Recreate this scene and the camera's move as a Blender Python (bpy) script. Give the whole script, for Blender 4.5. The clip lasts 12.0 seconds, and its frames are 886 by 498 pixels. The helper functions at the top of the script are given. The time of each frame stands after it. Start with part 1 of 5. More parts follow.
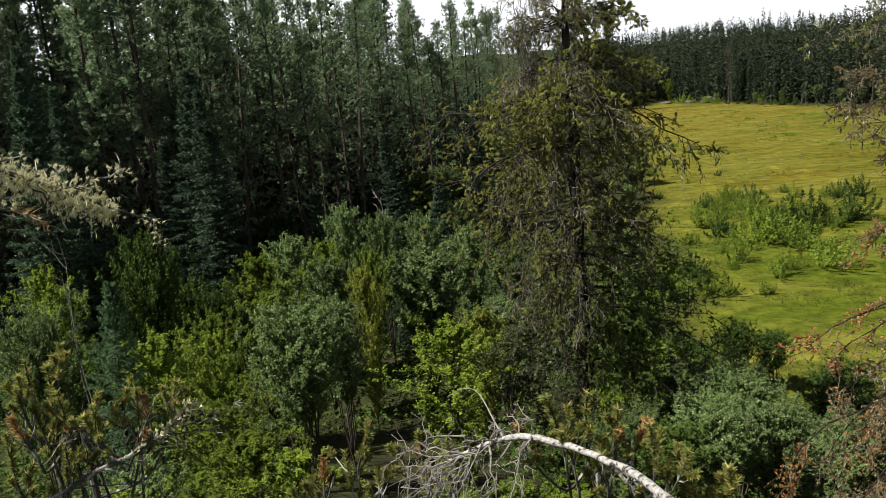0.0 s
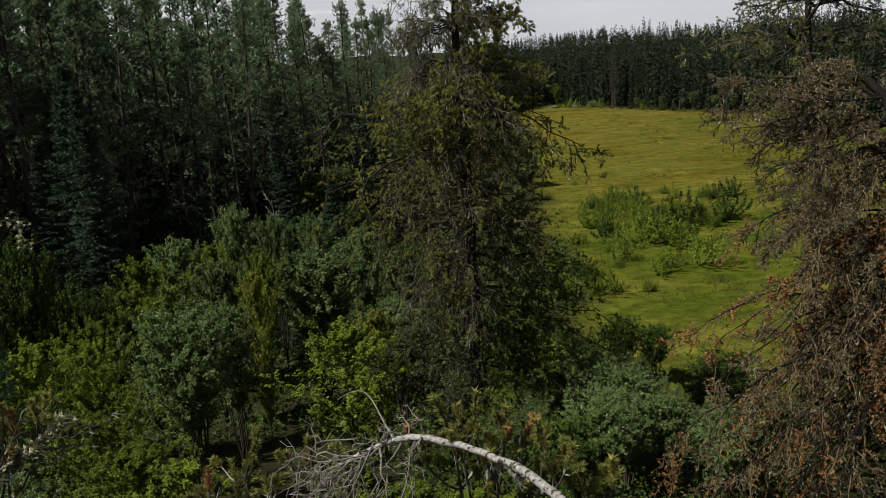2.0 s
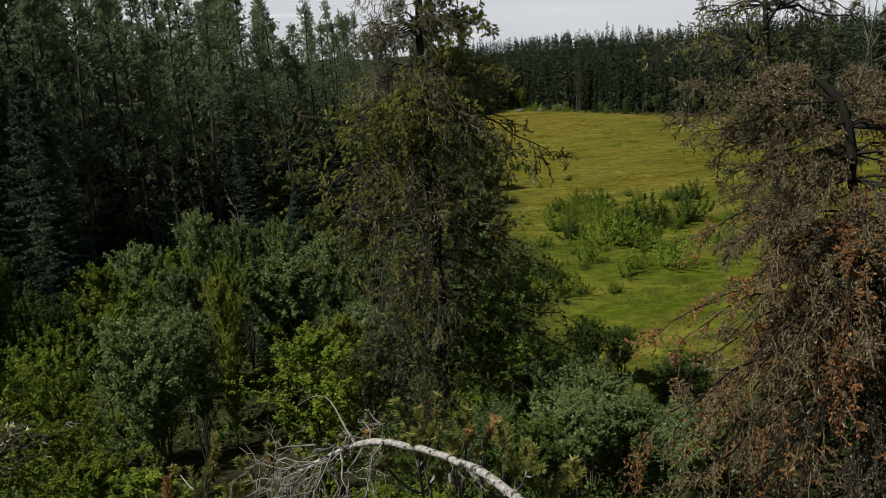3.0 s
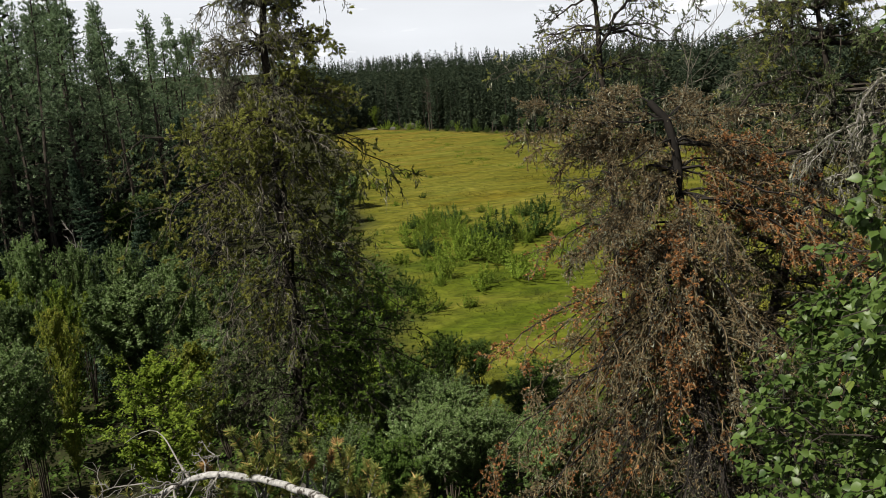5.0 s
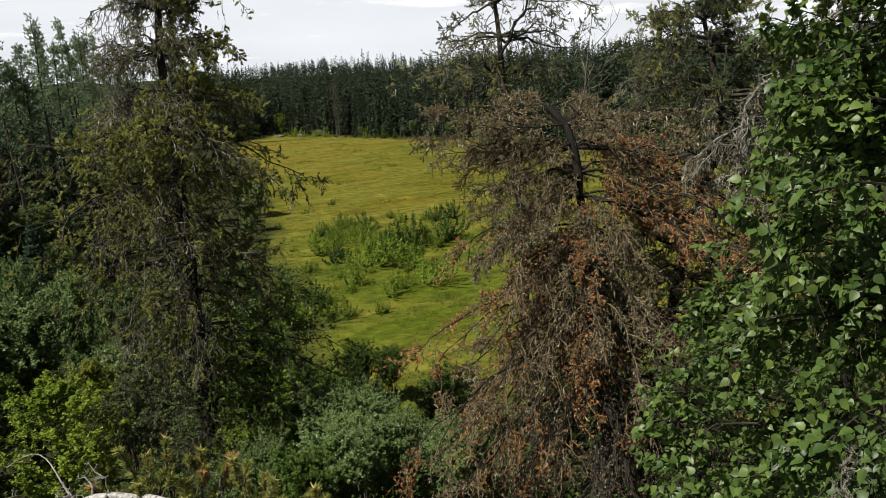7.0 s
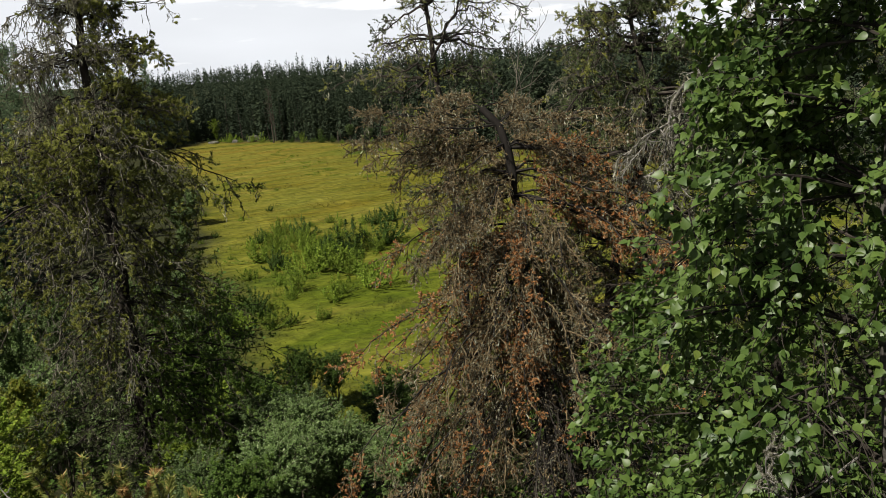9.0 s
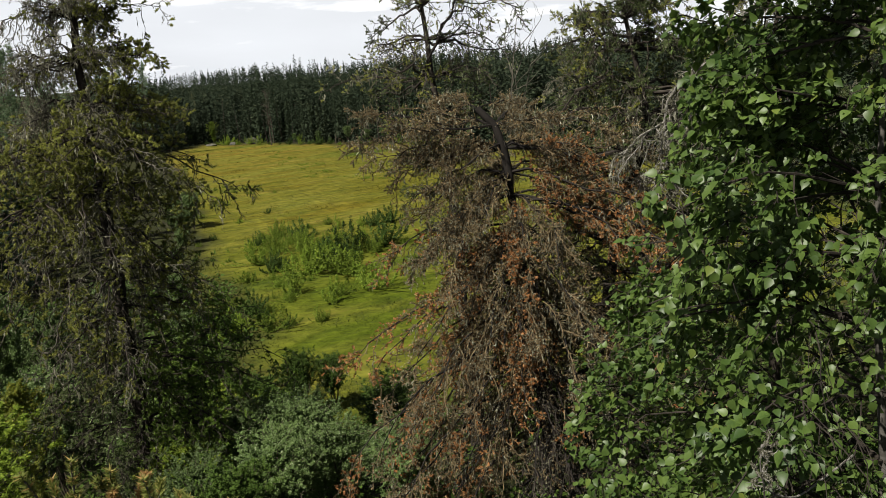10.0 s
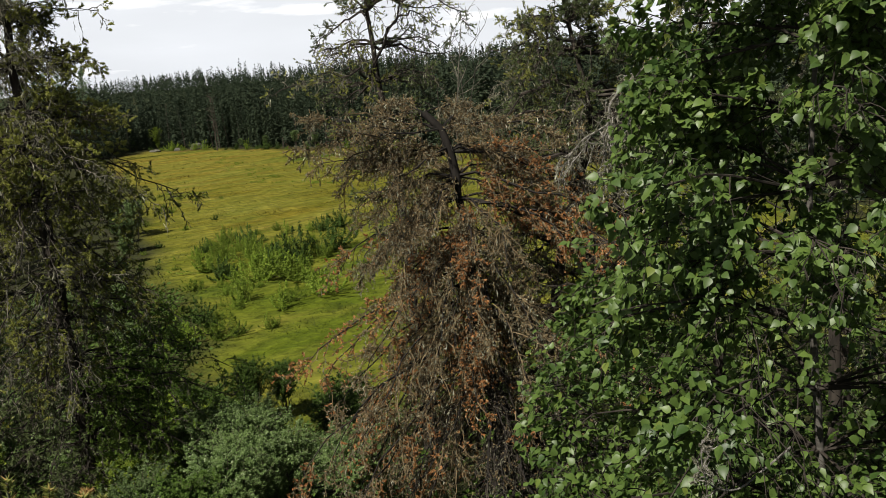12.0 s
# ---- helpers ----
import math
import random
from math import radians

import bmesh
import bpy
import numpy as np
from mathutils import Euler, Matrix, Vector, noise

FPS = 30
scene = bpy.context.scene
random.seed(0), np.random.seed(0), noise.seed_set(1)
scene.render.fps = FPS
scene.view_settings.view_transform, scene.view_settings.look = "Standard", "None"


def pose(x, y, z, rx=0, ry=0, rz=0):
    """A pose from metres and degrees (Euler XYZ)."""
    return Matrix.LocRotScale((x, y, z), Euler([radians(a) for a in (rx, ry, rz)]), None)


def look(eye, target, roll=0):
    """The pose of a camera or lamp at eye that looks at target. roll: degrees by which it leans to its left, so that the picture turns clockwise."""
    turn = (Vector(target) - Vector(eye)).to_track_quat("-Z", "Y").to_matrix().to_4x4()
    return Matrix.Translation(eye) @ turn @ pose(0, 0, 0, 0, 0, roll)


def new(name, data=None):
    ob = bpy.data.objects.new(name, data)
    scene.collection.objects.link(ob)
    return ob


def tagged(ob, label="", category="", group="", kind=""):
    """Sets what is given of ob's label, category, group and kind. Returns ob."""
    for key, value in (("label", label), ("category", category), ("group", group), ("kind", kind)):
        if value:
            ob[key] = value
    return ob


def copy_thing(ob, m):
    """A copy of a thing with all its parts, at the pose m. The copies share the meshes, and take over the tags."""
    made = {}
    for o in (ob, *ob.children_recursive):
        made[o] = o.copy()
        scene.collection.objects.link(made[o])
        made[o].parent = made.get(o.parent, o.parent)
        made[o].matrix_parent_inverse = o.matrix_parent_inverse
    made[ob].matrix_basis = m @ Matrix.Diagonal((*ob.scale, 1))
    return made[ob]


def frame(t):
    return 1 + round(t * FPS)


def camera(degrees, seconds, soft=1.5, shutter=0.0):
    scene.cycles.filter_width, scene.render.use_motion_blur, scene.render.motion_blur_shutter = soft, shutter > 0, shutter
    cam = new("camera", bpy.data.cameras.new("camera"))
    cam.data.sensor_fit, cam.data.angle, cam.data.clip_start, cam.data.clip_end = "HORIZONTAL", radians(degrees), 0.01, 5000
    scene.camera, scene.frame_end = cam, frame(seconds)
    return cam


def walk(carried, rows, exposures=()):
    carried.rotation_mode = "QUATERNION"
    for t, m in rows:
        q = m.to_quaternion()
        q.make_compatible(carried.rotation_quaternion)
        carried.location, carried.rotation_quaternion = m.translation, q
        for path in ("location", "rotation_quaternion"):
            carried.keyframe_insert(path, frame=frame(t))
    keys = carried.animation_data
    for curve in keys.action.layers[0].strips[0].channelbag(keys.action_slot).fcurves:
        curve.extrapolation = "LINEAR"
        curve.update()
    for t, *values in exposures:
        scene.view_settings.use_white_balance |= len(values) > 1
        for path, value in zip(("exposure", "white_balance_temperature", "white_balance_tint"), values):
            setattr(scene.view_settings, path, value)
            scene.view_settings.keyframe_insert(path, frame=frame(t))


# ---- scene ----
cam = camera(58.2, 12.0, soft=0.8)
walk(cam, [
    (0.0, pose(0.000, 0.000, 11.000, 76.95, 4.87, -1.13)),
    (0.5, pose(0.003, 0.003, 11.001, 76.96, 4.71, -2.22)),
    (1.0, pose(0.006, 0.005, 10.999, 76.88, 4.62, -3.80)),
    (1.5, pose(0.012, 0.008, 10.997, 76.65, 4.09, -6.47)),
    (2.0, pose(0.021, 0.012, 10.992, 76.50, 3.71, -8.69)),
    (2.5, pose(0.031, 0.017, 10.988, 76.47, 3.61, -9.83)),
    (2.7, pose(0.036, 0.017, 10.987, 76.50, 3.60, -10.15)),
    (4.3, pose(0.095, 0.016, 10.982, 77.26, 3.37, -18.05)),
    (4.5, pose(0.102, 0.016, 10.982, 77.29, 3.29, -18.88)),
    (5.0, pose(0.118, 0.013, 10.980, 77.32, 3.02, -21.46)),
    (5.5, pose(0.133, 0.004, 10.977, 77.36, 2.95, -23.17)),
    (6.0, pose(0.145, -0.001, 10.979, 77.42, 2.82, -24.55)),
    (6.5, pose(0.154, -0.008, 10.981, 77.46, 2.84, -26.15)),
    (7.0, pose(0.166, -0.018, 10.979, 77.40, 3.01, -28.00)),
    (7.5, pose(0.176, -0.026, 10.981, 77.33, 3.14, -29.31)),
    (7.7, pose(0.181, -0.028, 10.981, 77.32, 3.18, -30.17)),
    (9.3, pose(0.234, -0.035, 10.969, 77.30, 3.90, -32.58)),
    (9.5, pose(0.240, -0.036, 10.967, 77.31, 3.95, -32.61)),
    (10.0, pose(0.251, -0.040, 10.963, 77.36, 4.20, -32.67)),
    (10.5, pose(0.255, -0.052, 10.969, 77.35, 4.56, -32.94)),
    (11.0, pose(0.256, -0.066, 10.978, 77.37, 4.73, -33.53)),
    (11.5, pose(0.265, -0.063, 10.972, 77.32, 4.55, -35.04)),
    (12.0, pose(0.264, -0.066, 10.976, 77.31, 4.44, -36.36)),
], exposures=[(0.0, 0.80), (0.5, 0.30), (1.0, 0.10), (1.5, -0.06), (2.5, -0.08), (4.5, 0.45), (12.0, 0.47)])

# ---- sky and sun ----
SUN_AZ, SUN_EL = radians(-101), radians(53)      # azimuth from +y towards +x
world = bpy.data.worlds.new("sky")
scene.world = world
world.use_nodes = True


def build_sky():
    nt = world.node_tree
    nd, ln = nt.nodes, nt.links
    nd.clear()
    out = nd.new("ShaderNodeOutputWorld")
    bg = nd.new("ShaderNodeBackground")
    bg.inputs[1].default_value = 0.02
    sky = nd.new("ShaderNodeTexSky")
    sky.sky_type = "NISHITA"
    sky.sun_disc = False
    sky.sun_elevation, sky.sun_rotation = SUN_EL, SUN_AZ
    sky.dust_density = 3.0
    # thin high cloud with small bright puffs, stretched along the horizon
    co = nd.new("ShaderNodeTexCoord")
    mp = nd.new("ShaderNodeMapping")
    mp.inputs["Scale"].default_value = (1.0, 1.0, 5.5)
    n1 = nd.new("ShaderNodeTexNoise")
    n1.inputs["Scale"].default_value, n1.inputs["Detail"].default_value = 2.2, 6
    r1 = nd.new("ShaderNodeMapRange")
    r1.inputs[1].default_value, r1.inputs[2].default_value = 0.28, 0.66
    r1.inputs[3].default_value, r1.inputs[4].default_value = 0.84, 0.99
    n2 = nd.new("ShaderNodeTexNoise")
    n2.inputs["Scale"].default_value, n2.inputs["Detail"].default_value = 8.0, 5
    r2 = nd.new("ShaderNodeMapRange")
    r2.inputs[1].default_value, r2.inputs[2].default_value = 0.58, 0.66
    m1 = nd.new("ShaderNodeMix")
    m1.data_type = "RGBA"
    m1.inputs[7].default_value = (33.0, 34.0, 35.6, 1)
    m2 = nd.new("ShaderNodeMix")
    m2.data_type = "RGBA"
    m2.inputs[7].default_value = (39.0, 39.4, 39.8, 1)
    ln.new(co.outputs["Generated"], mp.inputs[0])
    ln.new(mp.outputs[0], n1.inputs[0])
    ln.new(mp.outputs[0], n2.inputs[0])
    ln.new(n1.outputs[0], r1.inputs[0])
    ln.new(n2.outputs[0], r2.inputs[0])
    ln.new(sky.outputs[0], m1.inputs[6])
    # cloud thickest low over the horizon, thinning to blue overhead
    sep = nd.new("ShaderNodeSeparateXYZ")
    thin = nd.new("ShaderNodeMapRange")
    thin.inputs[1].default_value, thin.inputs[2].default_value = 0.10, 0.18
    thin.inputs[3].default_value, thin.inputs[4].default_value = 1.0, 0.03
    cover = nd.new("ShaderNodeMath")
    cover.operation = "MULTIPLY"
    ln.new(co.outputs["Generated"], sep.inputs[0])
    ln.new(sep.outputs[2], thin.inputs[0])
    ln.new(r1.outputs[0], cover.inputs[0])
    ln.new(thin.outputs[0], cover.inputs[1])
    ln.new(cover.outputs[0], m1.inputs[0])
    ln.new(m1.outputs[2], m2.inputs[6])
    ln.new(r2.outputs[0], m2.inputs[0])
    ln.new(m2.outputs[2], bg.inputs[0])
    ln.new(bg.outputs[0], out.inputs[0])


build_sky()
sun = new("sun", bpy.data.lights.new("sun", "SUN"))
sun.data.energy, sun.data.angle, sun.data.color = 5.0, radians(0.6), (1.0, 0.955, 0.85)
SUN_DIR = Vector((math.sin(SUN_AZ) * math.cos(SUN_EL), math.cos(SUN_AZ) * math.cos(SUN_EL), math.sin(SUN_EL)))
sun.matrix_basis = look(SUN_DIR * 60, (0, 0, 0))


# ---- materials ----
def ramp_mix(nt, fac, a, b):
    m = nt.nodes.new("ShaderNodeMix")
    m.data_type = "RGBA"
    nt.links.new(fac, m.inputs[0])
    for k, c in ((6, a), (7, b)):
        if isinstance(c, tuple):
            m.inputs[k].default_value = (*c, 1)
        else:
            nt.links.new(c, m.inputs[k])
    return m.outputs[2]


def spread(nt, value, lo, hi):
    r = nt.nodes.new("ShaderNodeMapRange")
    r.inputs[1].default_value, r.inputs[2].default_value = lo, hi
    nt.links.new(value, r.inputs[0])
    return r.outputs[0]


def grain(nt, scale, detail=4, stretch=(1, 1, 1), coords="Object"):
    n = nt.nodes.new("ShaderNodeTexNoise")
    n.inputs["Scale"].default_value, n.inputs["Detail"].default_value = scale, detail
    mp = nt.nodes.new("ShaderNodeMapping")
    mp.inputs["Scale"].default_value = stretch
    if coords == "World":
        src = nt.nodes.new("ShaderNodeNewGeometry").outputs["Position"]
    else:
        src = nt.nodes.new("ShaderNodeTexCoord").outputs[coords]
    nt.links.new(src, mp.inputs[0])
    nt.links.new(mp.outputs[0], n.inputs[0])
    return n.outputs[0]


def foliage(name, dark, mid, odd, translucent=0.3, rough=0.5, spec=0.3, odd_from=0.8, patch=1.2, vary=0.5):
    """Leaves and needles: colour varies leaf by leaf, in patches, and plant by plant."""
    mat = bpy.data.materials.new(name)
    mat.use_nodes = True
    nt = mat.node_tree
    bsdf, out = nt.nodes["Principled BSDF"], nt.nodes["Material Output"]
    island = nt.nodes.new("ShaderNodeNewGeometry").outputs["Random Per Island"]
    plant = nt.nodes.new("ShaderNodeObjectInfo").outputs["Random"]
    patchy = spread(nt, grain(nt, patch, 3), 0.3, 0.7)
    c = ramp_mix(nt, island, dark, mid)
    tint = ramp_mix(nt, patchy, dark, mid)
    half = nt.nodes.new("ShaderNodeValue")
    half.outputs[0].default_value = 0.45
    c = ramp_mix(nt, half.outputs[0], c, tint)
    c = ramp_mix(nt, spread(nt, island, odd_from, odd_from + 0.12), c, odd)
    hsv = nt.nodes.new("ShaderNodeHueSaturation")
    v = nt.nodes.new("ShaderNodeMapRange")
    v.inputs[3].default_value, v.inputs[4].default_value = 1 - vary * 0.6, 1 + vary * 0.6
    nt.links.new(plant, v.inputs[0])
    nt.links.new(v.outputs[0], hsv.inputs["Value"])
    nt.links.new(c, hsv.inputs["Color"])
    c = hsv.outputs[0]
    nt.links.new(c, bsdf.inputs["Base Color"])
    bsdf.inputs["Roughness"].default_value = rough
    bsdf.inputs["Specular IOR Level"].default_value = spec
    tr = nt.nodes.new("ShaderNodeBsdfTranslucent")
    nt.links.new(c, tr.inputs[0])
    mx = nt.nodes.new("ShaderNodeMixShader")
    mx.inputs[0].default_value = translucent
    nt.links.new(bsdf.outputs[0], mx.inputs[1])
    nt.links.new(tr.outputs[0], mx.inputs[2])
    nt.links.new(mx.outputs[0], out.inputs[0])
    return mat


def bark(name, dark, light, scale=9.0, stretch=(1, 1, 0.3), rough=0.9, bump=0.6, spots=None, spot_from=0.6, dist=0.02):
    mat = bpy.data.materials.new(name)
    mat.use_nodes = True
    nt = mat.node_tree
    bsdf = nt.nodes["Principled BSDF"]
    g1 = grain(nt, scale, 6, stretch)
    c = ramp_mix(nt, spread(nt, g1, 0.32, 0.68), dark, light)
    if spots:
        c = ramp_mix(nt, spread(nt, grain(nt, scale * 0.6, 5), spot_from, spot_from + 0.06), c, spots)
    nt.links.new(c, bsdf.inputs["Base Color"])
    bsdf.inputs["Roughness"].default_value = rough
    bsdf.inputs["Specular IOR Level"].default_value = 0.2
    bp = nt.nodes.new("ShaderNodeBump")
    bp.inputs["Strength"].default_value, bp.inputs["Distance"].default_value = bump, dist
    nt.links.new(g1, bp.inputs["Height"])
    nt.links.new(bp.outputs[0], bsdf.inputs["Normal"])
    return mat


def meadow_colour(nt):
    """Sedge meadow: green wet ground, ochre dry sedge and pale seed heads, in drifts."""
    broad = spread(nt, grain(nt, 0.045, 4, (1, 0.8, 1), "World"), 0.36, 0.64)
    drift = spread(nt, grain(nt, 0.16, 5, (0.55, 1.3, 1), "World"), 0.36, 0.66)
    fine = spread(nt, grain(nt, 1.3, 6, (0.7, 1.2, 1), "World"), 0.25, 0.75)
    c = ramp_mix(nt, broad, (0.091, 0.100, 0.009), (0.146, 0.119, 0.011))
    pos = nt.nodes.new("ShaderNodeSeparateXYZ")
    nt.links.new(nt.nodes.new("ShaderNodeNewGeometry").outputs["Position"], pos.inputs[0])
    far = spread(nt, pos.outputs[1], 85, 130)
    c = ramp_mix(nt, far, c, (0.176, 0.131, 0.018))
    near = spread(nt, pos.outputs[1], 62, 40)
    c = ramp_mix(nt, near, c, (0.081, 0.106, 0.007))
    c = ramp_mix(nt, drift, c, (0.158, 0.154, 0.022))
    wet = spread(nt, grain(nt, 0.09, 6, (0.5, 1.5, 1), "World"), 0.56, 0.68)
    c = ramp_mix(nt, wet, c, (0.067, 0.096, 0.008))
    dry = spread(nt, grain(nt, 0.21, 6, (0.4, 1.6, 1), "World"), 0.60, 0.72)
    c = ramp_mix(nt, dry, c, (0.198, 0.158, 0.032))
    tuft = spread(nt, grain(nt, 0.5, 5, (0.45, 1.5, 1), "World"), 0.34, 0.66)
    dim = ramp_mix(nt, fine, (0.50, 0.54, 0.44), (1.22, 1.18, 1.12))
    bands = ramp_mix(nt, tuft, (0.74, 0.80, 0.72), (1.16, 1.12, 1.30))
    for by in (dim, bands):
        m = nt.nodes.new("ShaderNodeMix")
        m.data_type, m.blend_type = "RGBA", "MULTIPLY"
        m.inputs[0].default_value = 1
        nt.links.new(c, m.inputs[6])
        nt.links.new(by, m.inputs[7])
        c = m.outputs[2]
    return c, fine


def ground_material():
    mat = bpy.data.materials.new("ground")
    mat.use_nodes = True
    nt = mat.node_tree
    bsdf = nt.nodes["Principled BSDF"]
    grass, fine = meadow_colour(nt)
    litter = ramp_mix(nt, spread(nt, grain(nt, 1.1, 8, (1, 1, 1), "World"), 0.3, 0.7), (0.020, 0.018, 0.009), (0.034, 0.040, 0.013))
    at = nt.nodes.new("ShaderNodeAttribute")
    at.attribute_name = "meadow"
    c = ramp_mix(nt, at.outputs["Fac"], litter, grass)
    nt.links.new(c, bsdf.inputs["Base Color"])
    bsdf.inputs["Roughness"].default_value = 0.95
    bsdf.inputs["Specular IOR Level"].default_value = 0.1
    bp = nt.nodes.new("ShaderNodeBump")
    bp.inputs["Strength"].default_value, bp.inputs["Distance"].default_value = 0.9, 0.35
    nt.links.new(fine, bp.inputs["Height"])
    nt.links.new(bp.outputs[0], bsdf.inputs["Normal"])
    return mat


def grass_material():
    mat = bpy.data.materials.new("sedge")
    mat.use_nodes = True
    nt = mat.node_tree
    bsdf, out = nt.nodes["Principled BSDF"], nt.nodes["Material Output"]
    c, _ = meadow_colour(nt)
    nt.links.new(c, bsdf.inputs["Base Color"])
    bsdf.inputs["Roughness"].default_value = 0.7
    tr = nt.nodes.new("ShaderNodeBsdfTranslucent")
    nt.links.new(c, tr.inputs[0])
    mx = nt.nodes.new("ShaderNodeMixShader")
    mx.inputs[0].default_value = 0.55
    nt.links.new(bsdf.outputs[0], mx.inputs[1])
    nt.links.new(tr.outputs[0], mx.inputs[2])
    nt.links.new(mx.outputs[0], out.inputs[0])
    return mat


M_GROUND, M_SEDGE = ground_material(), grass_material()
M_PINE = foliage("pine_needles", (0.055, 0.078, 0.029), (0.158, 0.198, 0.074), (0.174, 0.182, 0.071), 0.35, 0.6, 0.25, 0.9)
M_FOREST = foliage("forest_pine_needles", (0.093, 0.143, 0.075), (0.261, 0.354, 0.197), (0.283, 0.315, 0.166), 0.4, 0.6, 0.25, 0.9)
M_LUSH = foliage("lush_pine_needles", (0.080, 0.145, 0.022), (0.240, 0.350, 0.070), (0.275, 0.332, 0.090), 0.35, 0.65, 0.12, 0.9)
M_OLIVE = foliage("olive_needles", (0.120, 0.142, 0.030), (0.365, 0.375, 0.088), (0.300, 0.290, 0.140), 0.4, 0.65, 0.12, 0.82, 1.5)
M_SPRUCE = foliage("spruce_needles", (0.026, 0.052, 0.031), (0.078, 0.124, 0.072), (0.104, 0.152, 0.084), 0.25, 0.6, 0.25, 0.93)
M_FARWOOD = foliage("far_needles", (0.017, 0.027, 0.017), (0.046, 0.062, 0.034), (0.073, 0.086, 0.046), 0.15, 0.8, 0.1, 0.92, 0.25)
M_LARCH = foliage("larch_needles", (0.061, 0.122, 0.061), (0.138, 0.222, 0.109), (0.084, 0.125, 0.050), 0.45, 0.6, 0.2)
M_BIRCH = foliage("birch_leaves", (0.078, 0.132, 0.016), (0.250, 0.325, 0.042), (0.310, 0.290, 0.055), 0.38, 0.65, 0.12, 0.93)
M_WILLOW = foliage("willow_leaves", (0.062, 0.104, 0.030), (0.170, 0.240, 0.080), (0.262, 0.322, 0.175), 0.36, 0.6, 0.2, 0.86)
M_ALDER = foliage("alder_leaves", (0.022, 0.048, 0.008), (0.078, 0.125, 0.022), (0.118, 0.142, 0.040), 0.25, 0.65, 0.12, 0.93)
M_MEADOWSHRUB = foliage("meadow_shrub_leaves", (0.072, 0.118, 0.012), (0.215, 0.290, 0.038), (0.240, 0.270, 0.048), 0.4, 0.65, 0.12, 0.9)
M_YELLOW = foliage("yellowing_leaves", (0.145, 0.189, 0.025), (0.290, 0.319, 0.055), (0.349, 0.319, 0.051), 0.5, 0.5, 0.3)
M_NEARLEAF = foliage("glossy_birch_leaves", (0.036, 0.082, 0.018), (0.175, 0.262, 0.056), (0.33, 0.32, 0.045), 0.40, 0.44, 0.42, 0.965, 2.0, 0.35)
M_NEARNEEDLE = foliage("near_pine_needles", (0.120, 0.150, 0.034), (0.300, 0.325, 0.090), (0.500, 0.330, 0.120), 0.35, 0.55, 0.25, 0.82, 5.0)
M_RED = foliage("dead_red_needles", (0.200, 0.090, 0.032), (0.400, 0.185, 0.070), (0.38, 0.24, 0.11), 0.25, 0.7, 0.2, 0.8, 2.5)
M_RUST = foliage("rusty_shoot_needles", (0.260, 0.140, 0.050), (0.420, 0.265, 0.105), (0.44, 0.34, 0.15), 0.3, 0.6, 0.2, 0.8, 5.0, 0.0)
M_BROWN = foliage("dead_brown_needles", (0.060, 0.042, 0.020), (0.250, 0.182, 0.090), (0.340, 0.262, 0.150), 0.15, 0.8, 0.12, 0.8, 2.0)
M_LICHEN = foliage("beard_lichen", (0.085, 0.083, 0.055), (0.235, 0.226, 0.160), (0.34, 0.335, 0.255), 0.2, 0.9, 0.1, 0.8, 3.0)
M_PALELICHEN = foliage("pale_lichen", (0.480, 0.462, 0.249), (0.739, 0.711, 0.462), (0.683, 0.683, 0.554), 0.3, 0.9, 0.1, 0.7, 6.0, 0.0)
M_BARK = bark("pine_bark", (0.022, 0.018, 0.014), (0.083, 0.069, 0.055))
M_BLACKBARK = bark("blackened_bark", (0.008, 0.007, 0.006), (0.026, 0.022, 0.019))
# bark of trunks and branches; also the shade painted on the dying pine's low twigs
M_DARKBARK_SHADE = bark("weathered_dark_bark", (0.013, 0.011, 0.009), (0.050, 0.041, 0.033))
M_GREYTWIG = bark("grey_dead_twigs", (0.050, 0.046, 0.036), (0.165, 0.152, 0.120), 14)
M_BROWNTWIG = bark("brown_dead_twigs", (0.046, 0.034, 0.019), (0.182, 0.137, 0.075), 14)
M_WHITEWOOD = bark("bleached_deadwood", (0.191, 0.181, 0.173), (0.441, 0.431, 0.416), 75, (1, 1, 1), 0.8, 0.8, (0.048, 0.041, 0.035), 0.555, 0.006)
M_PALETWIG = bark("pale_dead_twigs", (0.129, 0.120, 0.103), (0.291, 0.274, 0.248), 25, (1, 1, 1))
M_LIMBLICHEN = bark("lichened_bark", (0.033, 0.029, 0.024), (0.106, 0.099, 0.086), 22, (1, 1, 1), 0.9, 0.7, (0.297, 0.304, 0.264), 0.56, 0.004)
M_BIRCHBARK = bark("birch_bark", (0.053, 0.048, 0.041), (0.132, 0.122, 0.109), 12, (0.4, 0.4, 3), 0.7, 0.3, (0.040, 0.033, 0.030), 0.62, 0.004)
M_STEM = bark("shrub_stems", (0.033, 0.026, 0.020), (0.106, 0.086, 0.066), 12)
M_ROCK = bark("granite", (0.059, 0.057, 0.046), (0.125, 0.119, 0.099), 2.5, (1, 1, 1), 0.9, 0.8, (0.066, 0.073, 0.046), 0.62, 0.05)


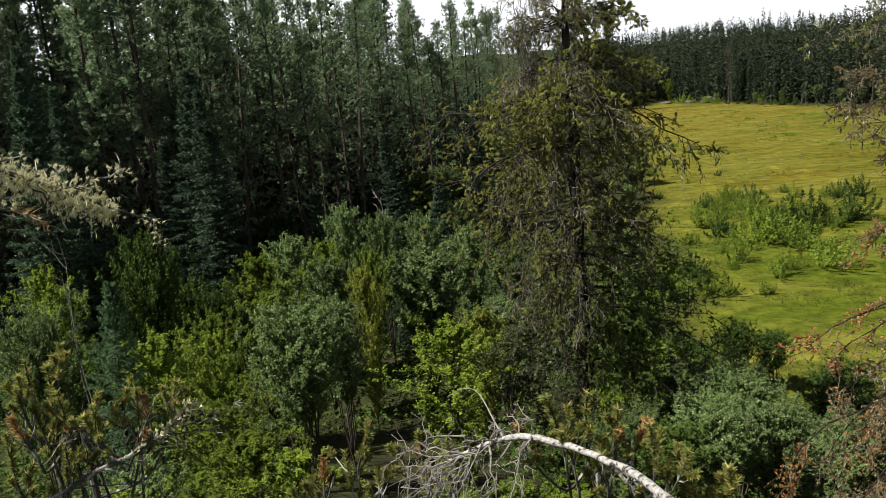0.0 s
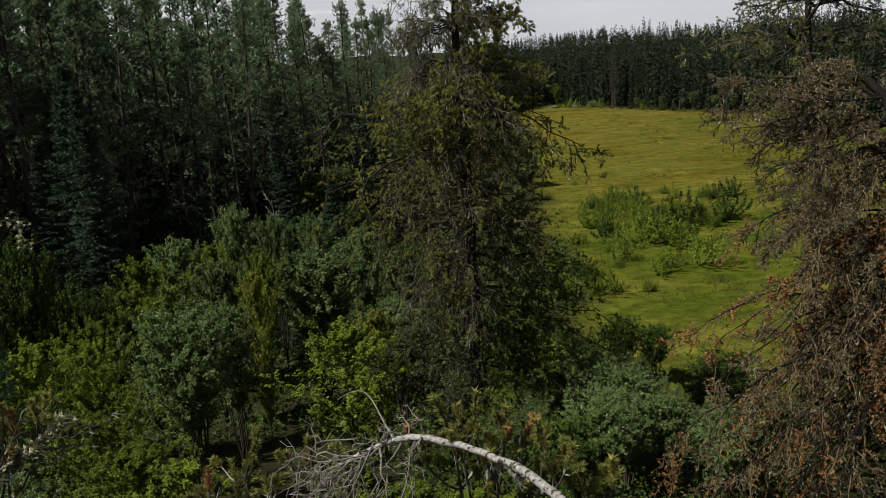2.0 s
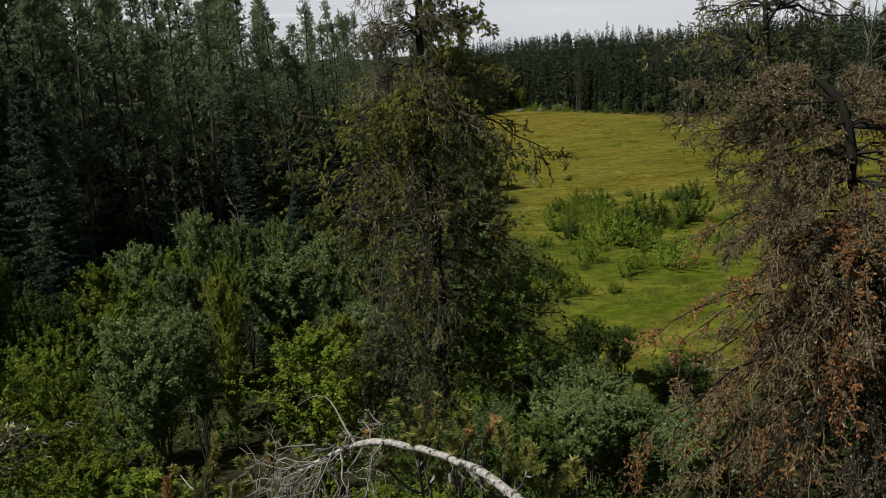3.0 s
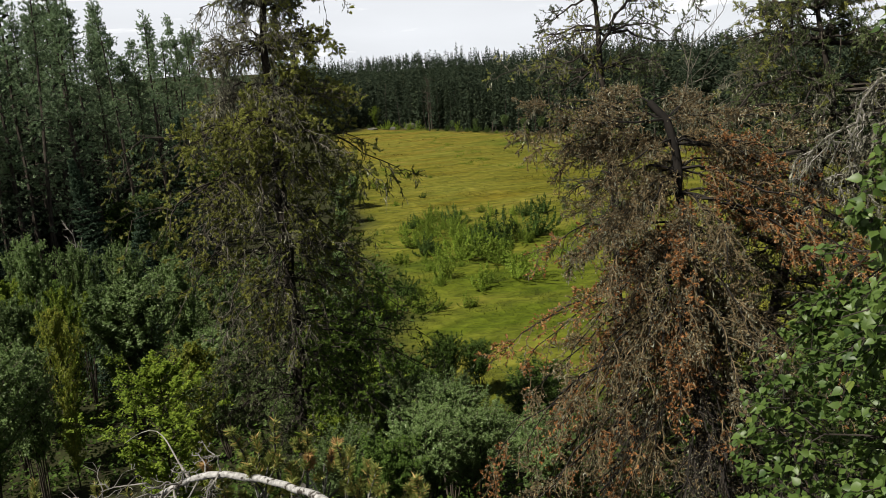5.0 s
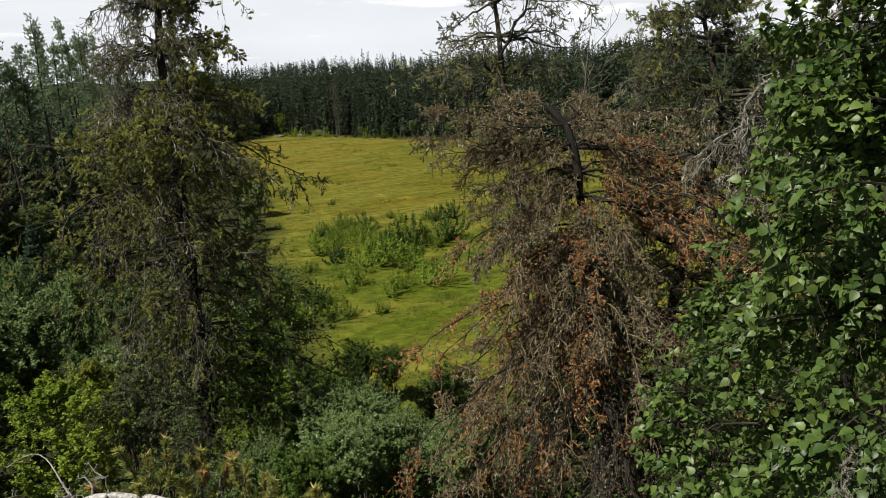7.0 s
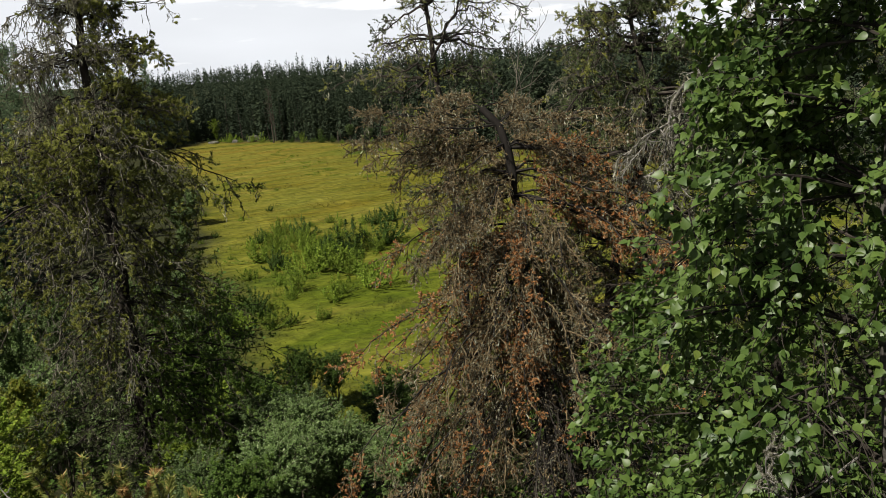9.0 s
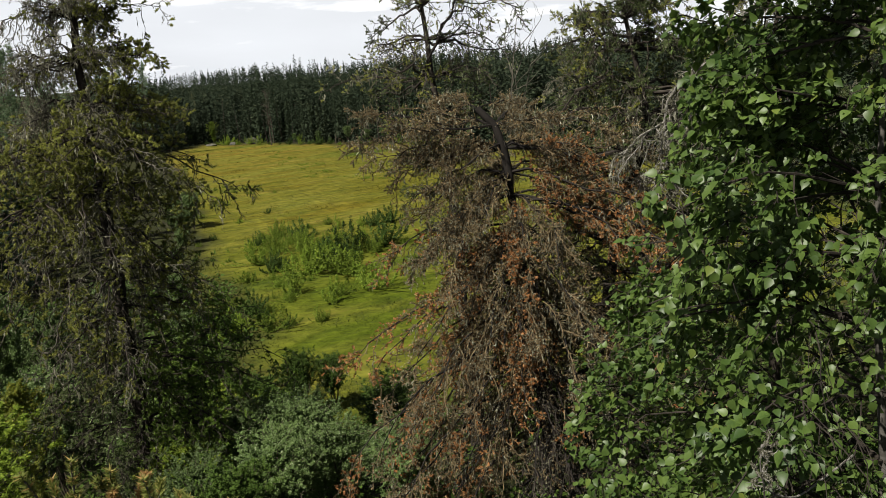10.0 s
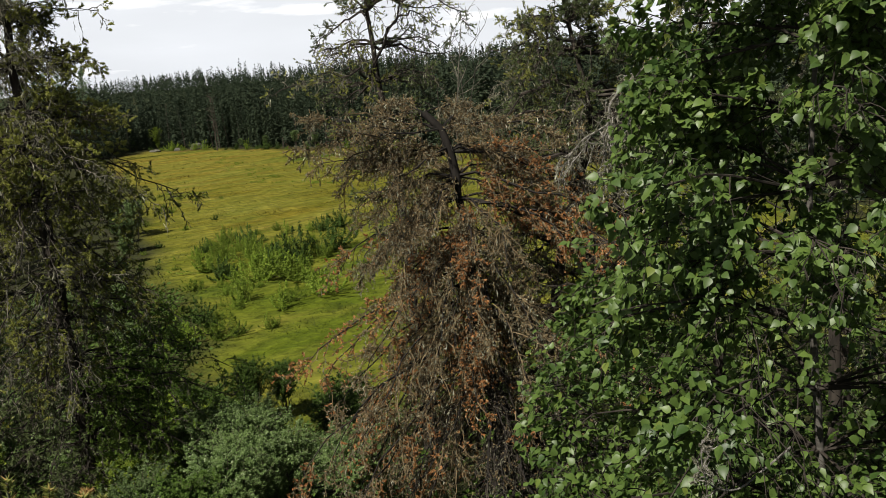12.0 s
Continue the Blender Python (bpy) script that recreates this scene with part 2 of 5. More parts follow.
# ---- mesh tools ----
class Geo:
    def __init__(self):
        self.v, self.f, self.n = [], [], 0

    def add(self, verts, faces, mi=0):
        verts = np.asarray(verts, float).reshape(-1, 3)
        self.v.append(verts)
        self.f.append((np.asarray(faces) + self.n, mi))
        self.n += len(verts)

    def mesh(self, name, mats, smooth=False):
        me = bpy.data.meshes.new(name)
        v = np.concatenate(self.v)
        me.vertices.add(len(v))
        me.vertices.foreach_set("co", v.ravel())
        loops = np.concatenate([f.ravel() for f, _ in self.f])
        sizes = np.concatenate([np.full(len(f), f.shape[1]) for f, _ in self.f])
        mis = np.concatenate([np.full(len(f), m) for f, m in self.f])
        starts = np.concatenate([[0], np.cumsum(sizes)[:-1]])
        me.loops.add(len(loops))
        me.loops.foreach_set("vertex_index", loops.astype(np.int32))
        me.polygons.add(len(sizes))
        me.polygons.foreach_set("loop_start", starts.astype(np.int32))
        me.polygons.foreach_set("material_index", mis.astype(np.int32))
        me.polygons.foreach_set("use_smooth", np.full(len(sizes), smooth))
        for m in mats:
            me.materials.append(m)
        me.update(calc_edges=True)
        return me


def part(name, geo, mats, parent=None, label="", smooth=False):
    ob = new(name, geo.mesh(name, mats if isinstance(mats, (list, tuple)) else [mats], smooth))
    ob.parent = parent
    if label:
        tagged(ob, label)
    return ob


def unit(a):
    return a / (np.linalg.norm(a, axis=-1, keepdims=True) + 1e-9)


def perp(rng, a):
    """Random unit vectors square to the unit vectors a."""
    r = rng.normal(size=a.shape)
    return unit(r - (r * a).sum(-1, keepdims=True) * a)


def tubes(geo, P, R, S=5, mi=0):
    """Tapered tubes along B paths of K points: P is (B, K, 3), R is (B, K). The tip is closed to a point."""
    P, R = np.asarray(P, float), np.asarray(R, float)
    if P.ndim == 2:
        P, R = P[None], R[None]
    B, K, _ = P.shape
    T = unit(np.gradient(P, axis=1))
    ref = np.where(np.abs(T[:, :1, 2:]) < 0.8, np.array([0, 0, 1.0]), np.array([1.0, 0, 0]))
    U = unit(np.cross(T, np.broadcast_to(ref, T.shape)))
    W = np.cross(T, U)
    a = np.arange(S) * 2 * np.pi / S
    ring = U[:, :, None] * np.cos(a)[:, None] + W[:, :, None] * np.sin(a)[:, None]
    V = P[:, :, None] + ring * R[:, :, None, None]
    i, j = np.meshgrid(np.arange(K - 1), np.arange(S), indexing="ij")
    q = np.stack([i * S + j, i * S + (j + 1) % S, (i + 1) * S + (j + 1) % S, (i + 1) * S + j], -1).reshape(-1, 4)
    F = (q[None] + (np.arange(B) * K * S)[:, None, None]).reshape(-1, 4)
    geo.add(V.reshape(-1, 3), F, mi)


def sprout(rng, P, n, t0, t1, length, angle, lift=0.0, droop=0.3, wig=0.06, K=5, shrink=0.6):
    """n side shoots on each of the paths P (B, K, 3): paths (B * n, K, 3) and their lengths."""
    B, KP, _ = P.shape
    t = rng.uniform(t0, t1, (B, n))
    x = t * (KP - 1)
    i = np.clip(x.astype(int), 0, KP - 2)
    w = (x - i)[..., None]
    rows = np.arange(B)[:, None]
    base = P[rows, i] * (1 - w) + P[rows, i + 1] * w
    tan = unit(P[rows, i + 1] - P[rows, i])
    ang = np.radians(rng.normal(angle, angle * 0.25, (B, n)))[..., None]
    d = unit(tan * np.cos(ang) + perp(rng, tan) * np.sin(ang) + np.array([0, 0, lift]))
    L = np.broadcast_to(np.asarray(length, float).reshape(-1, 1), (B, n)) * (1 - shrink * t) * rng.uniform(0.6, 1.25, (B, n))
    base, d, L = base.reshape(-1, 3), d.reshape(-1, 3), L.reshape(-1)
    s = np.linspace(0, 1, K)
    Q = base[:, None] + d[:, None] * (L[:, None] * s)[..., None]
    Q[..., 2] -= droop * L[:, None] * s ** 2
    Q += np.cumsum(rng.normal(size=Q.shape) * (wig * L)[:, None, None] * (s > 0)[:, None], axis=1)
    return Q, L


def taper(L, r, K, tip=0.25):
    return (np.asarray(r) * np.ones(len(L)))[:, None] * np.linspace(1, tip, K)[None]


def needles(geo, rng, C, A, shoot, length, width, k, mi=0, spread_=0.9):
    """k thin needles round each shoot that starts at C along A."""
    n = len(C)
    t = rng.random((n, k, 1))
    A = unit(A)[:, None]
    shoot = np.broadcast_to(np.asarray(shoot, float).reshape(-1, 1, 1), (n, 1, 1))
    base = C[:, None] + A * shoot * t
    rad = perp(rng, np.broadcast_to(A, base.shape))
    d = unit(A * 0.75 + rad * spread_ * rng.uniform(0.6, 1.2, (n, k, 1)))
    side = perp(rng, d) * width / 2
    tip = base + d * length * rng.uniform(0.7, 1.2, (n, k, 1))
    V = np.stack([base - side, base + side, tip], 2).reshape(-1, 3)
    geo.add(V, np.arange(len(V)).reshape(-1, 3), mi)


def along(rng, P, n, t0=0.2, t1=1.0):
    """n random places on each path, and the direction of the path there."""
    B, K, _ = P.shape
    x = rng.uniform(t0, t1, (B, n)) * (K - 1)
    i = np.clip(x.astype(int), 0, K - 2)
    w = (x - i)[..., None]
    rows = np.arange(B)[:, None]
    return (P[rows, i] * (1 - w) + P[rows, i + 1] * w).reshape(-1, 3), unit(P[rows, i + 1] - P[rows, i]).reshape(-1, 3)


def leaf_cards(geo, rng, C, N, size, mi=0):
    """Folded four-cornered leaves that face N."""
    n = len(C)
    N = unit(N)
    T = perp(rng, N)
    S = np.cross(N, T)
    s = (size * rng.uniform(0.65, 1.3, n))[:, None]
    V = np.stack([C, C + T * s * 0.5 + S * s * 0.36 + N * s * 0.1, C + T * s, C + T * s * 0.5 - S * s * 0.36 + N * s * 0.1], 1)
    geo.add(V.reshape(-1, 3), np.arange(n * 4).reshape(-1, 4), mi)


def leaf_chips(geo, rng, C, N, size, mi=0):
    """Small three-cornered leaves that face N."""
    n = len(C)
    N = unit(N)
    T = perp(rng, N)
    S = np.cross(N, T)
    s = (size * rng.uniform(0.65, 1.35, n))[:, None]
    V = np.stack([C + T * s, C + S * s * 0.48 - T * s * 0.2, C - S * s * 0.48 - T * s * 0.2 + N * s * 0.15], 1)
    geo.add(V.reshape(-1, 3), np.arange(n * 3).reshape(-1, 3), mi)


def strands(geo, rng, C, length, width, mi=0):
    """Hanging tufts: ragged tapering ribbons of lichen."""
    n = len(C)
    L = (length * rng.uniform(0.4, 1.6, n))[:, None]
    side = unit(rng.normal(size=(n, 3)) * np.array([1, 1, 0.2])) * width
    sway = rng.normal(size=(n, 3)) * np.array([1, 1, 0]) * L * 0.25
    dn = np.array([0, 0, -1.0])
    mid = C + dn * L * 0.5 + sway
    end = C + dn * L + sway * 0.6
    V = np.stack([C - side * 0.4, C + side * 0.4, mid + side, mid - side, end], 1)
    k = np.arange(n)[:, None] * 5
    geo.add(V.reshape(-1, 3), k + np.array([0, 1, 2, 3]), mi)
    geo.add(np.zeros((0, 3)), np.zeros((0, 3), int), mi)
    geo.f.append(((k + np.array([3, 2, 4])) + geo.n - n * 5, mi))


def empty(name, label, category, group="", kind=""):
    return tagged(new(name), label, category, group, kind)


PLACED, SIZES = set(), {}


def set_out(kinds, rng, spots):
    """Put copies of the plants of a kind at (x, y, size) or (x, y, top, width); each is turned and leans a little."""
    for k, (x, y, size, *wide) in enumerate(spots):
        ob = kinds[int(rng.integers(len(kinds)))] if len(spots) > 3 else kinds[k % len(kinds)]
        fresh = ob.name not in PLACED
        sx = size * rng.uniform(0.92, 1.08)
        if wide:
            size = (size + 0.06 - float(height(x, y))) / SIZES[ob.name][0]
            sx = wide[0] / SIZES[ob.name][1]
        m = pose(x, y, float(height(x, y)) - 0.06, *rng.normal(0, 2.0, 2), rng.uniform(0, 360)) @ Matrix.Diagonal((sx, sx, size, 1))
        if fresh:
            PLACED.add(ob.name)
            ob.matrix_basis = m
        else:
            s = ob.scale
            copy_thing(ob, m @ Matrix.Diagonal((1 / s[0], 1 / s[1], 1 / s[2], 1)))


# ---- ground ----
WAVES = np.random.default_rng(3).normal(size=(24, 2)), np.random.default_rng(4).uniform(0, 6.28, 24)


def ripple(x, y, wavelength):
    """Smooth uneven swells of height about 1."""
    w, ph = WAVES
    total = 0
    for (a, b), p in zip(w, ph):
        total = total + np.sin((a * x + b * y) * 4 / wavelength + p)
    return total / 4.9


def meadow_reach(az):
    """How far the open ground goes in a direction (degrees from +y towards +x), metres from the lookout."""
    return np.interp(az, [-60, -20, -5, 2, 6, 10, 13, 16, 20.5, 24.3, 27.3, 35, 45, 60, 90],
                     [32, 34, 42, 52, 75, 110, 150, 167, 151, 141, 133, 118, 92, 60, 50])


def meadow_left(y):
    return np.interp(y, [18, 24, 32.7, 43, 57, 95, 131, 170], [5.5, 7, 9, 11, 14.5, 24, 30, 36])


def meadow_mask(x, y):
    az, r = np.degrees(np.arctan2(x, y)), np.hypot(x, y)
    edge = np.minimum((meadow_reach(az) - r) / 5, (x - meadow_left(y)) / 2.0)
    edge = np.minimum(edge, (y + 0.15 * x - 23.0) / 2.5)
    return np.clip(edge + ripple(x, y, 9) * 0.5, 0, 1)


def height(x, y):
    x, y = np.asarray(x, float), np.asarray(y, float)
    s = y + 0.15 * x
    z = np.interp(s, [-60, -2, 0.6, 3, 6, 10, 13, 18, 23, 30], [11, 9.7, 9.3, 7.3, 5.9, 4.4, 3.3, 1.4, 0.15, 0.0])
    r, az = np.hypot(x, y), np.degrees(np.arctan2(x, y))
    out = np.clip((r - meadow_reach(az)) / 420, 0, 1)
    z = z + 11 * out * out * (3 - 2 * out) * (1 + 0.35 * ripple(x, y, 260)) * (y > 0)
    z = z + np.clip(-x - 8, 0, 60) * 0.025 * (s > 20)
    z = z + ripple(x, y, 7) * 0.10 * np.clip((23 - s) / 6, 0.35, 1.0) * (s > 3)
    return z


def build_ground():
    def axis(lo, hi, n, fine):
        u = np.linspace(np.arcsinh(lo / fine), np.arcsinh(hi / fine), n)
        return np.sinh(u) * fine
    xs = axis(-2600, 2600, 240, 9.0) + 8
    ys = axis(-420, 3200, 260, 14.0) + 14
    X, Y = np.meshgrid(xs, ys)
    V = np.stack([X, Y, height(X, Y)], -1).reshape(-1, 3)
    n = len(xs)
    i, j = np.meshgrid(np.arange(len(ys) - 1), np.arange(n - 1), indexing="ij")
    F = np.stack([i * n + j, i * n + j + 1, (i + 1) * n + j + 1, (i + 1) * n + j], -1).reshape(-1, 4)
    g = Geo()
    g.add(V, F)
    me = g.mesh("ground", [M_GROUND], True)
    at = me.attributes.new("meadow", "FLOAT", "POINT")
    at.data.foreach_set("value", meadow_mask(V[:, 0], V[:, 1]).astype(np.float32))
    tagged(new("ground", me), "steep brushy slope running down to a flat yellow-green sedge meadow", "ground", kind="structure")


build_ground()


def build_sedge():
    rng = np.random.default_rng(11)
    n = 330000
    az = np.radians(rng.uniform(6, 52, n))
    r = 22 + 146 * rng.random(n) ** 1.9
    x, y = r * np.sin(az), r * np.cos(az)
    keep = (meadow_mask(x, y) > rng.uniform(0.1, 0.9, n)) & (ripple(x, y, 2.5) * 0.4 + rng.normal(0, 0.8, n) > -0.7)
    x, y, r = x[keep], y[keep], r[keep]
    x, y, r = x[:105000], y[:105000], r[:105000]
    base = np.stack([x, y, height(x, y) - 0.03], -1)
    g = Geo()
    d = unit(rng.normal(size=base.shape) * np.array([1.4, 1.4, 0]) + np.array([0, 0, 1.0]))
    L = (rng.uniform(0.04, 0.10, len(x)) * np.clip(1 + 0.9 * ripple(x, y, 3.5), 0.4, 3))[:, None]
    side = unit(rng.normal(size=base.shape) * np.array([1, 1, 0])) * (0.012 + 0.0006 * r)[:, None]
    V = np.stack([base - side, base + side, base + d * L], 1).reshape(-1, 3)
    g.add(V, np.arange(len(V)).reshape(-1, 3))
    tagged(part("meadow_grass", g, M_SEDGE), "knee-high green and ochre sedge covering the open meadow", "grass", kind="stuff")


build_sedge()


# ---- far woods ----
def far_tree(rng, tall, wide, pointed, n=100, coarse=1.0):
    """Verts and triangles of one small conifer, for woods seen from far away: ragged tufts close round the stem, a spire or a blunt column."""
    t = 0.02 + 0.97 * (np.arange(n) + rng.random(n)) / n
    if pointed:
        shape = np.minimum(1, (1.0 - t) * 1.25) ** 0.8
    else:
        shape = np.minimum(1, (1.03 - t) * 2.6) ** 0.7 * np.interp(t, [0, 0.3, 0.6, 1], [0.45, 0.7, 0.9, 0.8])
    shape = shape * (0.85 + 0.15 * np.sin(t * 19 + rng.uniform(0, 6)))
    a = rng.uniform(0, 6.28, n)
    r = wide * shape * np.sqrt(rng.random(n)) + 0.03
    C = np.stack([np.cos(a) * r, np.sin(a) * r, t * tall], -1)
    d = unit(np.stack([np.cos(a), np.sin(a), np.full(n, -0.35 if pointed else 0.2)], -1) + rng.normal(0, 0.45, (n, 3)))
    side = perp(rng, d)
    size = ((0.18 + 0.42 * shape) * rng.uniform(0.7, 1.3, n) * coarse ** 0.5)[:, None]
    V = np.stack([C - d * size * 0.5 + side * size * 0.5, C - d * size * 0.5 - side * size * 0.5, C + d * size], 1).reshape(-1, 3)
    return V, np.arange(len(V)).reshape(-1, 3)


def build_far_woods():
    rng = np.random.default_rng(21)
    kinds = [far_tree(rng, 14.0, 1.15, k < 7, 210) for k in range(10)]
    distant = [far_tree(rng, 13.5, 1.6, k < 4, 76, 2.2) for k in range(7)]
    geo = Geo()
    n = 8000
    az = rng.uniform(9, 74, n)
    az[:1500] = rng.uniform(-42, 14, 1500)
    u = rng.random(n)
    gap = np.where(rng.random(n) < 0.42, 3 + 22 * u, 22 + 600 * u ** 1.25)
    gap[:1500] = 14 + 50 * u[:1500]
    r = meadow_reach(az) + gap
    az = np.radians(az)
    for x, y, gp in zip(r * np.sin(az), r * np.cos(az), gap):
        if 30 < y < 150 and x < 40 and x > meadow_left(y) - 13:
            continue
        v, f = kinds[int(rng.integers(10))] if gp < 42 else distant[int(rng.integers(7))]
        s = (rng.choice([0.5, 0.68, 0.8, 0.95]) if gp < 42 else 0.85) * rng.uniform(0.8, 1.12) * (1 + 0.22 * float(ripple(x, y, 60))) * (0.8 if gp < 30 else 1.0)
        a = rng.uniform(0, 6.28)
        c, d = math.cos(a) * s * rng.uniform(0.9, 1.3), math.sin(a) * s
        w = np.stack([v[:, 0] * c - v[:, 1] * d + x, v[:, 0] * d + v[:, 1] * c + y, v[:, 2] * s + height(x, y) - 0.2], -1)
        geo.add(w, f)
    tagged(part("far_woods", geo, M_FARWOOD), "dark spruce and pine forest covering low hills behind the meadow", "forest", kind="stuff")


build_far_woods()


# ---- conifers ----
def pine_tree(seed, tall, label):
    """Tall slim forest jack pine: bare lower stem with dead stubs, ragged narrow crown."""
    rng = np.random.default_rng(seed)
    root = empty("pine_tree", label, "tree", "pines of the dark forest")
    K = 10
    s = np.linspace(0, 1, K)
    P = np.stack([np.cumsum(rng.normal(0, 0.07, K)) * s, np.cumsum(rng.normal(0, 0.07, K)) * s, s * tall], -1)[None]
    R = (0.15 * (1 - 0.88 * s))[None]
    g = Geo()
    tubes(g, P, R, 6)
    dead, L = sprout(rng, P, 26, 0.15, 0.6, 1.3, 85, 0.0, 0.25, 0.08, 4, 0.2)
    tubes(g, dead, taper(L, 0.018, 4), 3)
    part("trunk", g, M_BARK, root)
    c = Geo()
    n = 96
    t = np.sort(0.20 + 0.785 * rng.random(n) ** 0.66)
    x = t * (K - 1)
    i = np.clip(x.astype(int), 0, K - 2)
    base = P[0, i] + (P[0, i + 1] - P[0, i]) * (x - i)[:, None]
    a = rng.uniform(0, 6.28, n)
    reach = (0.22 + 1.05 * np.sin(np.clip((1 - t) * 3.0, 0, 1.9))) * rng.uniform(0.45, 1.2, n)
    up = np.interp(t, [0.26, 0.75, 1], [-0.15, 0.2, 0.8])
    d = unit(np.stack([np.cos(a), np.sin(a), up + rng.normal(0, 0.15, n)], -1))
    ss = np.linspace(0, 1, 4)
    Q = base[:, None] + d[:, None] * (reach[:, None] * ss)[..., None]
    Q[..., 2] += 0.25 * reach[:, None] * ss ** 2
    tubes(c, Q, taper(reach, 0.022, 4), 3, 1)
    Cn, A = along(rng, Q, 9, 0.2, 1.05)
    Cn = Cn + rng.normal(0, 0.11, Cn.shape)
    needles(c, rng, Cn, unit(A + np.array([0, 0, 0.45]) + rng.normal(0, 0.5, A.shape)), 0.15, 0.14, 0.046, 11)
    part("crown", c, [M_FOREST, M_BARK], root)
    return root


def spruce_tree(seed, tall, wide, label, mat, category="tree", group="spruces of the forest", boughs=190, per=14):
    """A dense spruce or larch: whorls of boughs, each a flat drooping spray of side twigs with needles."""
    rng = np.random.default_rng(seed)
    root = empty("spruce_tree" if category == "tree" else "young_larch", label, category, group)
    SIZES[root.name] = (tall, 2 * wide)
    g = Geo()
    s = np.linspace(0, 1, 6)
    P = np.stack([rng.normal(0, 0.02, 6), rng.normal(0, 0.02, 6), s * tall], -1)[None]
    tubes(g, P, (0.013 * tall * (1.02 - s))[None], 6)
    part("trunk", g, M_BARK, root)
    c = Geo()
    t = np.sort(rng.uniform(0.03, 0.985, boughs))
    t = t + 0.006 * np.sin(t * 150)
    a = np.arange(boughs) * 2.4 + rng.normal(0, 0.3, boughs)
    reach = wide * ((1 - t) ** 0.85 + 0.03) * rng.uniform(0.72, 1.1, boughs)
    up = np.interp(t, [0, 0.6, 1], [-0.35, 0.0, 0.9])
    d = unit(np.stack([np.cos(a), np.sin(a), up], -1))
    ss = np.linspace(0, 1, 5)
    Q = np.stack([np.zeros(boughs), np.zeros(boughs), t * tall], -1)[:, None] + d[:, None] * (reach[:, None] * ss)[..., None]
    Q[..., 2] += (-0.45 * ss + 0.40 * ss ** 2) * reach[:, None]
    tubes(c, Q, taper(reach, 0.014 * tall / 10, 5), 3, 1)
    Cn, A = along(rng, Q, per, 0.06, 1.0)
    side = np.stack([-A[:, 1], A[:, 0], np.zeros(len(A))], -1) * rng.choice([-1, 1], len(A))[:, None]
    k = np.repeat(0.06 + 0.24 * reach, per) * 0.8
    D = unit(A * 0.75 + side * rng.uniform(0.2, 1.1, len(A))[:, None] + np.array([0, 0, -0.22]) + rng.normal(0, 0.1, A.shape))
    needles(c, rng, Cn, D, k, 0.011 * tall, 0.0050 * tall, 8, 0, 0.55)
    part("crown", c, [mat, M_BARK], root)
    return root


FOREST_LABEL = "tall slim dark green pine with a bare lower stem"
pines = [pine_tree(31 + k, t, FOREST_LABEL) for k, t in enumerate((15.5, 16.5, 14.5, 17.0, 15.0, 13.5))]
spruces = [spruce_tree(41 + k, 11.5, 1.75, "dark dense spruce with boughs down to the ground", M_SPRUCE, boughs=330, per=18) for k in range(3)]
edge_spruces = [spruce_tree(51 + k, 12.0, 1.5, "slim dark spruce at the edge of the meadow", M_SPRUCE, "tree", "trees along the far meadow edge", 56, 5) for k in range(3)]


def forest_spots():
    rng = np.random.default_rng(61)
    spots = []
    for az0 in np.arange(-36, 13, 0.7):
        for k in range(2):
            az = radians(az0 + rng.uniform(-0.5, 0.5))
            r = float(meadow_reach(math.degrees(az))) + 3 + (k + rng.random()) * 10
            while r < 140 and r * math.cos(az) > 30 and r * math.sin(az) > float(meadow_left(r * math.cos(az))) - 13:
                r += 6
            spots.append((r * math.sin(az), r * math.cos(az), rng.uniform(0.84, 1.05) * float(np.interp(az0, [-24, -8, 2], [1.3, 1.16, 1.0]))))
    return spots


def edge_spots():
    rng = np.random.default_rng(62)
    spots = []
    for az0 in np.arange(12.5, 40, 0.62):
        az = az0 + rng.uniform(-0.3, 0.3)
        r = float(meadow_reach(az)) + rng.uniform(1, 7)
        spots.append((r * math.sin(radians(az)), r * math.cos(radians(az)), rng.choice([0.35, 0.5, 0.65, 0.8]) * rng.uniform(0.8, 1.15)))
    return spots


set_out(pines, np.random.default_rng(63), forest_spots())
set_out(spruces, np.random.default_rng(64), [(-10.0, 32.0, 12.0, 3.6), (-8.4, 30.5, 10.9, 3.2), (-16.2, 34.0, 13.3, 3.6), (-13.9, 31.0, 11.5, 2.8), (-14.9, 29.0, 12.2, 3.6),
                                             (-17.5, 29.5, 11.6, 3.4), (-12.0, 35.5, 9.0, 3.0), (-1.7, 31.0, 5.6, 1.9), (-5.0, 33.0, 6.5, 2.2), (-0.2, 36.0, 6.3, 2.2), (-1.6, 40, 8.0, 2.6), (3, 52, 9.2, 2.8)])
set_out(edge_spruces, np.random.default_rng(65), edge_spots())


